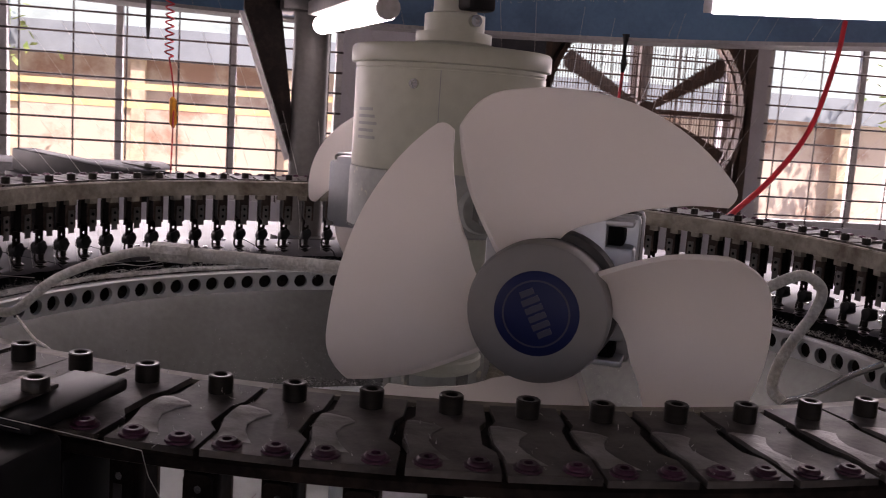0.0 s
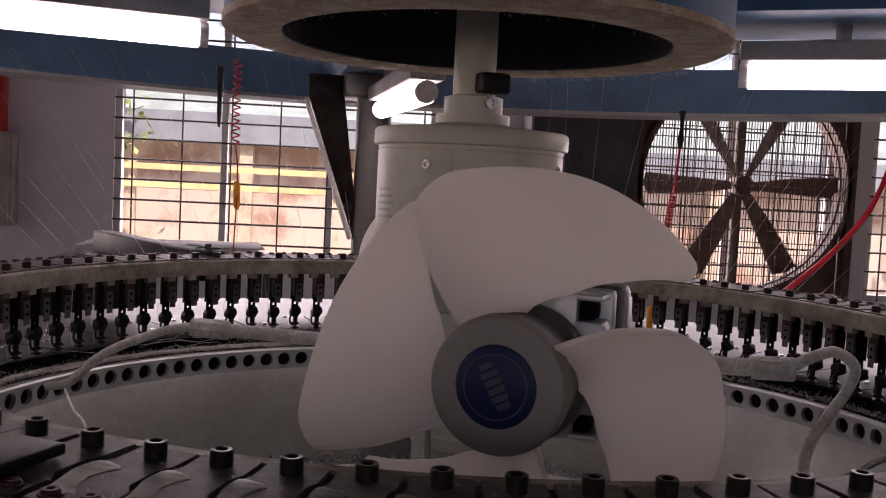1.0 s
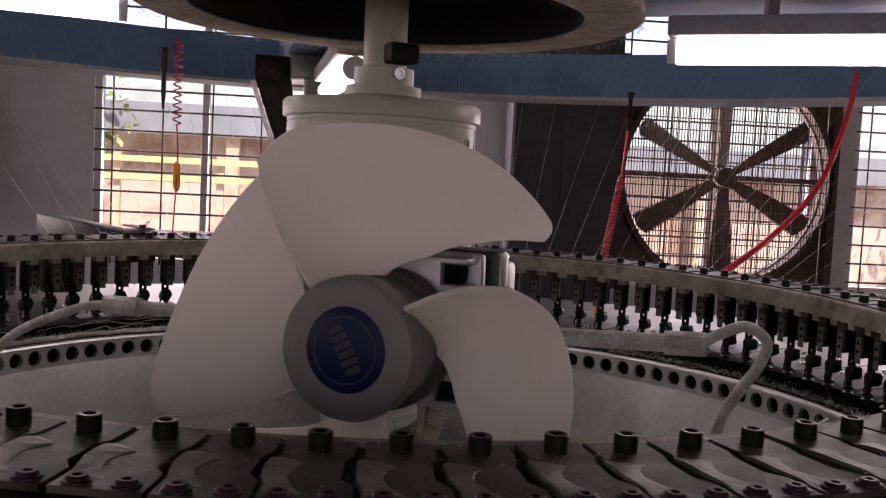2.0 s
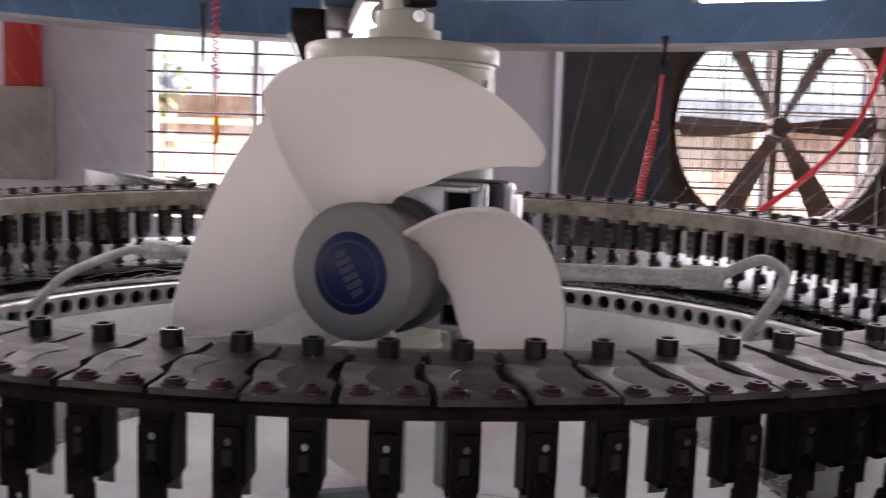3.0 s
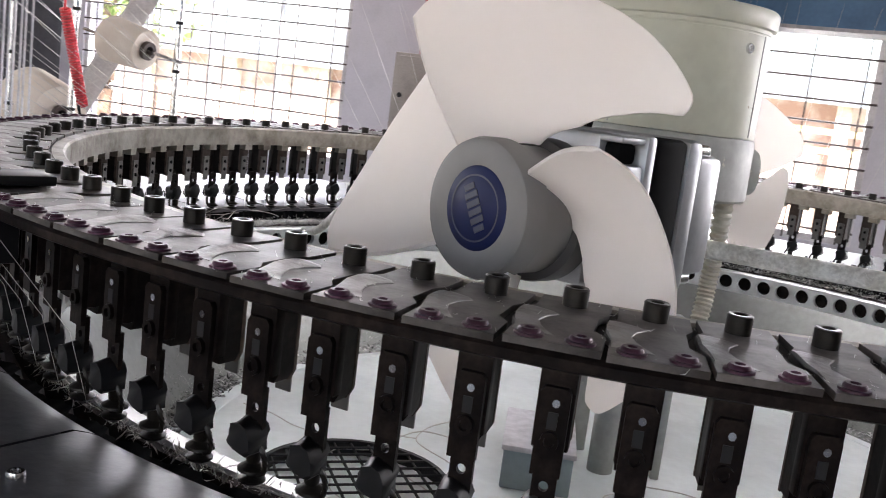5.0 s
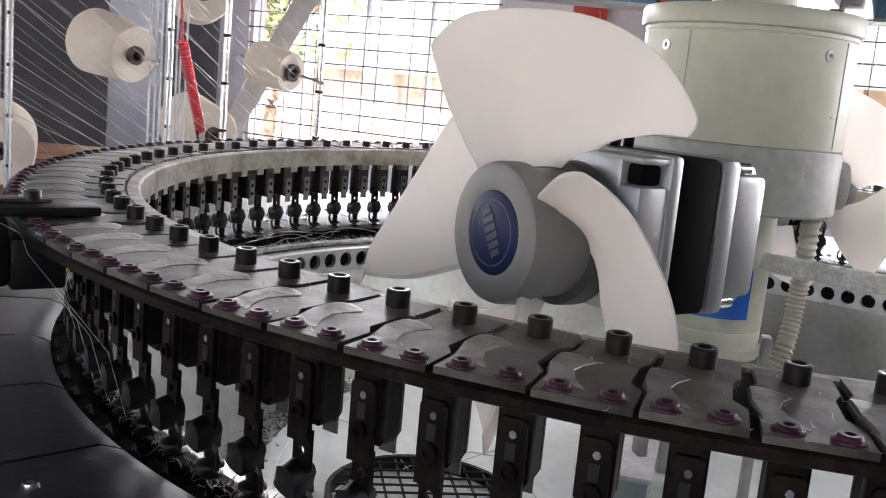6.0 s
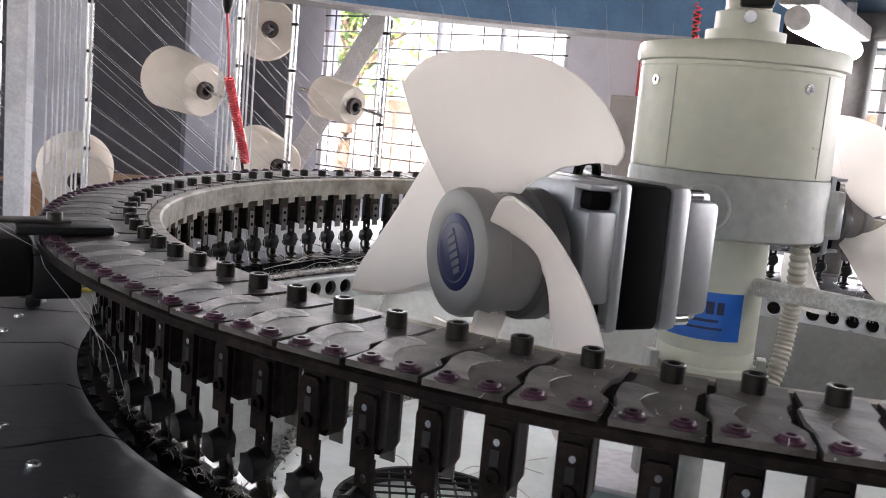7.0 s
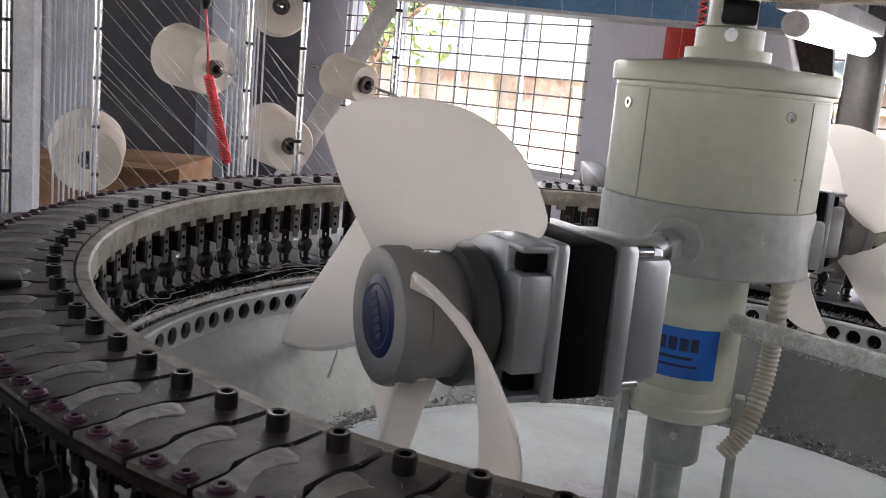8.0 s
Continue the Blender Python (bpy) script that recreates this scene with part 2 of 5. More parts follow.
def curve_points(pts, n=10):
    """A smooth line through points."""
    P = [Vector(p) for p in pts]
    P = [2 * P[0] - P[1]] + P + [2 * P[-1] - P[-2]]
    out = []
    for i in range(1, len(P) - 2):
        for k in range(n):
            t = k / n
            a, b, c, d = P[i - 1:i + 3]
            out.append(0.5 * (2 * b + (c - a) * t + (2 * a - 5 * b + 4 * c - d) * t * t + (3 * b - a - 3 * c + d) * t ** 3))
    return out + [P[-2]]


def prism(bm, outline, a, b, axis="y"):
    """A flat outline, given in two axes, thick from a to b along the third."""
    def at(p, q):
        return {"y": (p[0], q, p[1]), "x": (q, p[0], p[1]), "z": (p[0], p[1], q)}[axis]
    lo, hi = [bm.verts.new(at(p, a)) for p in outline], [bm.verts.new(at(p, b)) for p in outline]
    bm.faces.new(lo)
    bm.faces.new(hi[::-1])
    for i in range(len(outline)):
        j = (i + 1) % len(outline)
        bm.faces.new((lo[i], hi[i], hi[j], lo[j]))
    return bm


B = bmesh.new
TAU = 2 * math.pi
TOP = pose(0, 0, H)  # the machine's own frame: its axis, at the height of the bolt heads

RING = pose(0, 0, H + 0.00625, 0.716, 0.23, 0)  # the feeder ring hangs a little out of level

# ---------------------------------------------------------------- hall
WALL_Y = 6.3
OPENINGS = [(-6.45, -3.64, -0.62, 1.75), (-1.94, 0.45, -0.62, 1.75), (1.93, 3.62, -0.62, 1.75), (3.92, 6.6, -0.62, 1.75)]


def hall():
    bm = B()
    x0, z0, z1 = -9.0, -H, 3.0
    for a, b, lo, hi in OPENINGS:
        box(bm, x0, a, WALL_Y, WALL_Y + 0.23, z0, z1)
        box(bm, a, b, WALL_Y, WALL_Y + 0.23, z0, lo)
        box(bm, a, b, WALL_Y, WALL_Y + 0.23, hi, z1)
        x0 = b
    box(bm, x0, 9.0, WALL_Y, WALL_Y + 0.23, z0, z1)
    tagged(part("wall_north", bm, "wall", place=TOP), "lilac-white plastered wall with barred windows", "wall", kind="structure")
    # unseen wall; its openings and their lamps are added for front light
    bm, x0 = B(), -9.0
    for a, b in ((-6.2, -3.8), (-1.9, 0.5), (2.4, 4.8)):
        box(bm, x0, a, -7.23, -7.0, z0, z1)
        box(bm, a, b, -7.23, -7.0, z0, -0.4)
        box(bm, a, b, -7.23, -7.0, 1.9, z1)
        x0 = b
        window_light((a + b) / 2, H + 0.75, b - a - 0.1, 2.2, SOUTH_FILL, -7.1, 1)
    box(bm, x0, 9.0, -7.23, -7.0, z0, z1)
    tagged(part("wall_south", bm, "low_bounce", place=TOP), "grimy grey hall wall with open windows", "wall", kind="structure")
    # openings and lamps added in this wall to brighten the ring from the west
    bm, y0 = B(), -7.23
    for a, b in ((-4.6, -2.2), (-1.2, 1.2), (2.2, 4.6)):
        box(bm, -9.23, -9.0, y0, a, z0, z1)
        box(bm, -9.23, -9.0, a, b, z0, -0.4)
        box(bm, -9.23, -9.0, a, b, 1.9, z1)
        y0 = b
        lamp = window_light(0, 0, b - a - 0.1, 2.2, WEST_FILL)
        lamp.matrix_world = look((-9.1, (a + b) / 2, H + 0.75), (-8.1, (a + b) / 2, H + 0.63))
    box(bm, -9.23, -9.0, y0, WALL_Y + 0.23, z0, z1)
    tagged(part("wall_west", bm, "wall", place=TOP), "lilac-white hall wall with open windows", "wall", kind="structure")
    # unseen east wall, and below the ceiling, coloured dark to hold bounce down
    tagged(part("wall_east", box(B(), 9.0, 9.23, -7.23, WALL_Y + 0.23, -H, 3.0), "low_bounce", place=TOP), "plain unseen hall wall, dark grey to cut bounce", "wall", kind="structure")
    tagged(part("floor", box(B(), -9.23, 9.23, -7.23, WALL_Y + 0.23, -0.15, 0), "floor"), "worn grey cement hall floor", "floor", kind="structure")
    tagged(part("ceiling", box(B(), -9.23, 9.23, -7.23, WALL_Y + 0.23, H + 3.0, H + 3.15), "low_bounce"), "plain unseen hall ceiling, dark grey to cut bounce", "ceiling", kind="structure")
    for i, (a, b, lo, hi) in enumerate(OPENINGS):
        w = thing("window_%d" % (i + 1), "tall painted window with a grid of thin iron bars", "window", pose(0, WALL_Y, H), kind="structure")
        f = 0.05
        for q in ((a, a + f, lo, hi), (b - f, b, lo, hi), (a + f, b - f, lo, lo + f), (a + f, b - f, hi - f, hi)):
            part("window_frame", box(B(), q[0], q[1], 0.02, 0.10, q[2], q[3], 0.004), "frame", w)
        n = max(2, round((b - a) / 0.77))
        for k in range(1, n):
            x = a + (b - a) * k / n
            part("mullion", box(B(), x - (0.025 if i else 0.014), x + (0.025 if i else 0.014), 0.03, 0.09, lo + f, hi - f, 0.004), "frame", w)
        x = a + 0.13
        while x < b - 0.05:
            part("bar", rod(B(), (x, 0.015, lo), (x, 0.015, hi), 0.007, 6), "bar", w)
            x += 0.36
        z = lo + 0.09
        while z < hi - 0.03:
            part("bar", rod(B(), (a, 0.0, z), (b, 0.0, z), 0.008, 6), "bar", w)
            z += 0.15
        window_light((a + b) / 2, H + (lo + hi) / 2, b - a - 0.1, hi - lo - 0.1, NORTH_WINDOW * (b - a) / 2.4)


hall()


def yard():
    bm = B()
    bmesh.ops.create_grid(bm, x_segments=2, y_segments=2, size=2500)
    tagged(part("ground", bm, "sand", place=pose(0, 0, -0.16)), "pale sunlit yard outside the windows", "ground", kind="structure")
    random.seed(5)
    for x, w, h, y in ((-13, 9, 1.9, 17), (-3.0, 9, 2.2, 14), (7.0, 9, 2.0, 15)):
        s = thing("shed", "low reddish shed with a teal sheet roof", "shed", pose(x, y, -0.16))
        part("wall", box(B(), -w / 2, w / 2, 0, 3, 0, h), "shedwall", s)
        part("roof", prism(B(), [(-0.4, h - 0.1), (3.4, h + 1.5), (3.4, h + 1.6), (-0.4, h)], -w / 2 - 0.3, w / 2 + 0.3, "x"), "teal", s)
        for k in range(4):
            xx = -w / 2 + w * (k + 0.5) / 4
            part("post", box(B(), xx - 0.1, xx + 0.1, -0.35, -0.15, 0, h - 0.1), "post", s)
        part("fascia", box(B(), -w / 2 - 0.3, w / 2 + 0.3, -0.45, -0.405, h - 0.12, h + 0.34), "slate", s, "blue-grey sheet along the eaves")
    fence = thing("yard_fence", "pale yellow rail fence in the sunlit yard", "fence", pose(-2.5, 12.0, -0.16))
    for z in (1.44, 1.68):
        part("rail", box(B(), -3.5, 3.5, -0.03, 0.03, z - 0.04, z + 0.04), "fencepaint", fence)
    for k in range(6):
        part("fence_post", box(B(), -3.4 + 1.36 * k - 0.05, -3.4 + 1.36 * k + 0.05, 0.031, 0.13, 0, 1.78), "post", fence)
    for x, y, h in ((-10.8, 11.5, 4.6), (-4.7, 12.9, 4.2), (1.4, 19, 6), (10.8, 12, 4.5), (-14, 13, 6), (3.6, 19, 6)):
        t = thing("tree", "leafy green garden tree in full sun", "tree", pose(x, y, -0.16))
        bm = B()
        tube(bm, curve_points([(0, 0, 0), (0.1, 0, h * 0.3), (-0.05, 0.1, h * 0.6), (0.1, 0, h * 0.8)]), 0.11, 8)
        for k in range(7):
            a = k * 0.9
            tube(bm, curve_points([(0.02, 0, h * (0.35 + 0.05 * k)), (0.5 * math.cos(a), 0.5 * math.sin(a), h * (0.5 + 0.05 * k)), (1.0 * math.cos(a), 1.0 * math.sin(a), h * (0.58 + 0.05 * k))], 4), 0.04, 6)
        part("trunk", bm, "bark", t)
        verts, faces = [], []
        for k in range(1700):
            c = Vector((random.gauss(0, 0.55), random.gauss(0, 0.55), h * random.uniform(0.38, 1.05)))
            c += 0.35 * noise.noise_vector(c * 1.3)
            u, v = Vector((random.uniform(-1, 1), random.uniform(-1, 1), random.uniform(-1, 1))).normalized(), Vector((random.uniform(-1, 1), random.uniform(-1, 1), 0.3)).normalized()
            s = random.uniform(0.06, 0.12)
            i = len(verts)
            verts += [c - u * s, c + v * s * 0.6, c + u * s, c - v * s * 0.6]
            faces.append((i, i + 1, i + 2, i + 3))
        me = bpy.data.meshes.new("crown")
        me.from_pydata([tuple(v) for v in verts], [], faces)
        me.materials.append(M["leaf"])
        new("crown", me).parent = t


yard()


def hall_things():
    b = thing("switchboard", "grey sheet-metal switchboard box on the wall", "switchboard", pose(-2.885, WALL_Y, H + 0.03))
    part("case", box(B(), -0.265, 0.265, -0.12, 0, -0.34, 0.34, 0.01), "boxgrey", b)
    part("door", box(B(), -0.24, 0.24, -0.135, -0.12, -0.315, 0.315, 0.006), "boxgrey", b)
    part("lock", rod(B(), (-0.18, -0.15, 0), (-0.18, -0.135, 0), 0.02), "dark", b)
    d = thing("cable_duct", "bright red painted cable duct above the switchboard", "duct", pose(-2.825, WALL_Y, H))
    part("channel", box(B(), -0.125, 0.125, -0.10, 0, 0.37, 3.0, 0.006), "red", d)
    part("lid", box(B(), -0.10, 0.10, -0.108, -0.10, 0.38, 2.99, 0.003), "red", d)
    p = thing("dark_cabinet", "tall dark grey cabinet standing by the wall", "cabinet", pose(1.50, WALL_Y - 0.03, 0))
    part("body", box(B(), -0.38, 0.40, -0.35, 0, 0, 3.4, 0.01), "darkwall", p)
    part("edge_strip", box(B(), -0.40, -0.38, -0.36, -0.02, 0, 3.4), "greywall", p)
    part("door", box(B(), -0.02, 0.37, -0.37, -0.352, 0.1, 3.3, 0.005), "darkwall", p)
    for name, x, y, w, dd in (("pillar", -7.6, 5.6, 0.55, 0.5), ("pillar", -5.0, 2.4, 0.40, 0.4), ("pillar", -6.4, 2.6, 0.5, 0.5)):
        c = thing(name, "square grey-painted hall pillar", "pillar", pose(x, y, 0), kind="structure")
        part("shaft", box(B(), -w, w, -dd, dd, 0, H + 3.0, 0.02), "darkwall" if x < -6 else "greywall", c)


hall_things()


# ---------------------------------------------------------------- feeder ring
N_FEED = 102
STEP = TAU / N_FEED


def feeder_ring():
    ring = thing("feeder_ring", "large dark cast ring that carries the yarn guides", "machine ring", RING)
    part("carrier", lathe(B(), [(0.488, -0.0120), (0.488, -0.0064), (0.5605, -0.0064), (0.5620, -0.0075), (0.5620, -0.0110), (0.5600, -0.0120)], 204, closed=True), "iron", ring)
    part("inner_wall", lathe(B(), [(0.4775, -0.0065), (0.4790, -0.0050), (0.4865, -0.0050), (0.4875, -0.0065), (0.4875, -0.0240), (0.4775, -0.0240)], 204, closed=True), "inner", ring, "stained beige inner rim")
    for i in range(N_FEED):
        a = STEP * (i + 0.5) - math.pi / 2
        part("rim_tab", box(B(), 0.4780, 0.4870, -0.0055, 0.0055, -0.0300, -0.0242, m=pose(0, 0, 0, 0, 0, math.degrees(a))) , "inner", ring)
    for a in (-115.7, 4.3, 124.3):
        m = pose(0, 0, 0, 0, 0, a)
        part("support_arm", box(B(), 0.5660, 0.95, -0.0185, 0.0185, -0.0380, -0.0022, 0.003, m=m), "black", ring, "black support arm")
        part("arm_root", box(B(), 0.5380, 0.5659, -0.0180, 0.0180, -0.0400, -0.0125, 0.002, m=m), "black", ring)
        part("arm_tab", box(B(), 0.5190, 0.5750, -0.0120, 0.0120, -0.0020, 0.0034, 0.0015, m=m), "black", ring)
        part("arm_pad", box(B(), 0.5420, 0.6200, -0.0175, -0.0015, 0.0035, 0.0056, 0.0008, m=m), "tongue", ring, "grey clamping pad on the arm")
        part("arm_bolt", lathe(B(), [(0.0, 0.0060), (0.0025, 0.0060), (0.0026, 0.0098), (0.0031, 0.0102), (0.0044, 0.0102), (0.0049, 0.0096), (0.0049, 0.0050)], 14, m @ Matrix.Translation((0.5520, -0.004, 0))), "bolt", ring)
        part("arm_foot", box(B(), 0.86, 0.95, -0.03, 0.03, -0.125, -0.038, 0.003, m=pose(0, 0, 0, 0, 0, a)), "black", ring)


def lip():
    """The raised, worn lip along one side of a clamping plate: wide at both ends, narrow between."""
    bm, rows = B(), []
    for r, x0, w, z in ((0.5130, -0.0152, 0.0040, 0.0002), (0.5150, -0.0166, 0.0105, 0.0008), (0.5190, -0.0168, 0.0135, 0.0014), (0.5250, -0.0170, 0.0100, 0.0017), (0.5320, -0.0172, 0.0086, 0.0016), (0.5390, -0.0158, 0.0090, 0.0012), (0.5450, -0.0150, 0.0110, 0.0007), (0.5500, -0.0150, 0.0140, 0.0001)):
        top = [(x0, -r, -0.0037 + z), (x0 + 0.35 * w, -r, -0.0036 + 0.9 * z), (x0 + w, -r - 0.001, -0.0035 + 0.15 * z), (x0 + w + 0.0004, -r - 0.001, -0.0040)]
        rows.append([bm.verts.new((x0, -r, -0.0050))] + [bm.verts.new(p) for p in top] + [bm.verts.new((x0 + w, -r, -0.0050))])
    for p, q in zip(rows, rows[1:]):
        for i in range(6):
            j = (i + 1) % 6
            bm.faces.new((p[i], p[j], q[j], q[i]))
    bm.faces.new(rows[0])
    bm.faces.new(rows[-1][::-1])
    return bm


def yarn_guide():
    """One feeder: built at the front of the ring, facing -y, about the machine's axis."""
    g = thing("yarn_guide", "black steel yarn guide bolted to the feeder ring", "yarn guide", RING, group="yarn guides round the ring")
    # clamping plate, its jagged side edge fitting the next plate
    out = [(-0.0135, -0.4885), (0.0135, -0.4885), (0.0135, -0.508), (0.0108, -0.515), (0.0108, -0.534), (0.0156, -0.541), (0.0160, -0.5605), (-0.0160, -0.5605), (-0.0156, -0.541), (-0.0178, -0.534), (-0.0172, -0.515), (-0.0135, -0.508)]
    part("tongue", prism(B(), out, -0.0062, -0.0036, "z"), "tongue", g, "worn grey clamping plate")
    # pale from wear, and from window light that is put into its colour
    part("worn_lip", lip(), "worn", g, "worn lip along the plate's joint, pale for caught light")
    part("bolt", lathe(B(), [(0.0, 0.0), (0.0025, 0.0), (0.0026, 0.0034), (0.0031, 0.0037), (0.0044, 0.0037), (0.0049, 0.0032), (0.0049, -0.0036)], 14, Matrix.Translation((0, -0.5, 0))), "bolt", g)
    for t in (-0.0085, 0.0085):
        part("screw", lathe(B(), [(0.0, -0.0026), (0.0016, -0.0026), (0.0018, -0.0012), (0.0032, -0.0012), (0.0038, -0.0017), (0.0040, -0.0026), (0.0051, -0.0028), (0.0052, -0.0036)], 12, Matrix.Translation((t, -0.5545, 0))), "purple", g, "purple-tinted button screw")
    # hanging body with chamfered shoulders and foot
    out = [(-0.0098, -0.0110), (0.0098, -0.0110), (0.0063, -0.0158), (0.0063, -0.0500), (0.0038, -0.0540), (-0.0063, -0.0540), (-0.0063, -0.0158)]
    part("body", prism(B(), out, -0.5440, -0.5345), "iron", g)
    # inner side of the black guide, the light on it put into its brown
    part("back_plate", prism(B(), [(-0.0066, -0.0112), (0.0066, -0.0112), (0.0066, -0.0500), (0.0040, -0.0545), (-0.0066, -0.0545)], -0.5344, -0.5325), "brown", g, "back plate, brown for the light on it")
    part("back_slide", prism(B(), [(-0.0040, -0.0360), (0.0040, -0.0360), (0.0040, -0.0600), (-0.0040, -0.0600)], -0.5324, -0.5314), "leg", g)
    # raised black dots stand in for the slide's two dark holes
    for z in (-0.0410, -0.0490):
        part("back_hole_dot", rod(B(), (0, -0.5315, z), (0, -0.5306, z), 0.0017, 8), "stator", g)
    part("neck", box(B(), -0.0070, 0.0070, -0.5500, -0.5440, -0.0500, -0.0110, 0.0006), "iron", g)
    part("slide", prism(B(), [(-0.0042, -0.0275), (0.0042, -0.0275), (0.0057, -0.0295), (0.0057, -0.0585), (-0.0057, -0.0585), (-0.0057, -0.0295)], -0.5530, -0.5502), "iron", g)
    # no cut here: a near-black chip paints the slot's inner shade
    part("slot_shade", prism(B(), [(-0.0019, -0.0360), (0.0019, -0.0360), (0.0019, -0.0420), (-0.0019, -0.0420)], -0.5534, -0.55305), "dark", g)
    part("pin", rod(B(), (0.0006, -0.5536, -0.0328), (0.0006, -0.5525, -0.0328), 0.0015, 8), "chrome", g)
    part("nut", lathe(B(), [(0.0, 0.0), (0.0020, 0.0), (0.0021, 0.0018), (0.0036, 0.0018), (0.0037, -0.001)], 10, Matrix.Translation((0, -0.5532, -0.0460)) @ pose(0, 0, 0, 90)), "iron", g)
    # lower plate with a drilled eye
    bm = B()
    eye, n = -0.0632, 16
    lo = []
    for y in (-0.5500, -0.5475):
        inner = [bm.verts.new((0.0019 * math.cos(TAU * k / n), y, eye + 0.0019 * math.sin(TAU * k / n))) for k in range(n)]
        outer = []
        for k in range(n):
            c, q = math.cos(TAU * k / n), math.sin(TAU * k / n)
            f = 1 / max(abs(c), abs(q))
            outer.append(bm.verts.new((0.0047 * f * c, y, eye - 0.0005 + 0.0090 * f * q)))
        for k in range(n):
            bm.faces.new((inner[k], inner[(k + 1) % n], outer[(k + 1) % n], outer[k]))
        lo.append((inner, outer))
    for k in range(n):
        for a, b in ((lo[0][0], lo[1][0]), (lo[0][1], lo[1][1])):
            bm.faces.new((a[k], a[(k + 1) % n], b[(k + 1) % n], b[k]))
    part("eye_plate", bm, "iron", g)
    # clamping knob, wire hook and the small spool below
    bm = B()
    rod(bm, (-0.0015, -0.5580, -0.0745), (-0.0015, -0.5440, -0.0745), 0.0075, 9)
    bmesh.ops.bevel(bm, geom=list(bm.edges), offset=0.0014, segments=1, affect="EDGES")
    for v in bm.verts:
        k = 0.98 + 0.55 * noise.noise(v.co * 190)
        v.co.x, v.co.z = -0.0015 + (v.co.x + 0.0015) * k, -0.0745 + (v.co.z + 0.0745) * k
    part("knob", bm, "black", g)
    part("hook", tube(B(), curve_points([(0.001, -0.549, -0.0770), (0.0052, -0.549, -0.0800), (0.0066, -0.548, -0.0850), (0.0050, -0.547, -0.0895), (0.001, -0.546, -0.0915)], 4), 0.0013, 6), "bolt", g)
    part("spool", lathe(B(), [(0.0, -0.0800), (0.0034, -0.0805), (0.0034, -0.0850), (0.0030, -0.0865), (0.0066, -0.0885), (0.0068, -0.0895), (0.0030, -0.0910), (0.0028, -0.0920), (0.0062, -0.0930), (0.0060, -0.0940), (0.0012, -0.0965), (0.0, -0.0970)], 12, Matrix.Translation((-0.001, -0.5465, 0))), "bolt", g)
    # all that hangs stands close under the bolt
    under = Matrix.Translation((0, 0.033, 0)) @ Matrix.Diagonal((1, 1, 1.115, 1))
    for o in g.children:
        if o.name.split(".")[0] not in ("tongue", "worn_lip", "bolt", "screw"):
            o.data.transform(under)
    return g


def feeders():
    random.seed(3)
    first = yarn_guide()
    for i in range(1, N_FEED):
        copy_thing(first, RING @ pose(0, 0, random.uniform(-0.0004, 0.0004), random.uniform(-0.05, 0.05), random.uniform(-0.05, 0.05), math.degrees(STEP * i) + random.uniform(-0.10, 0.10)))


feeder_ring()
feeders()


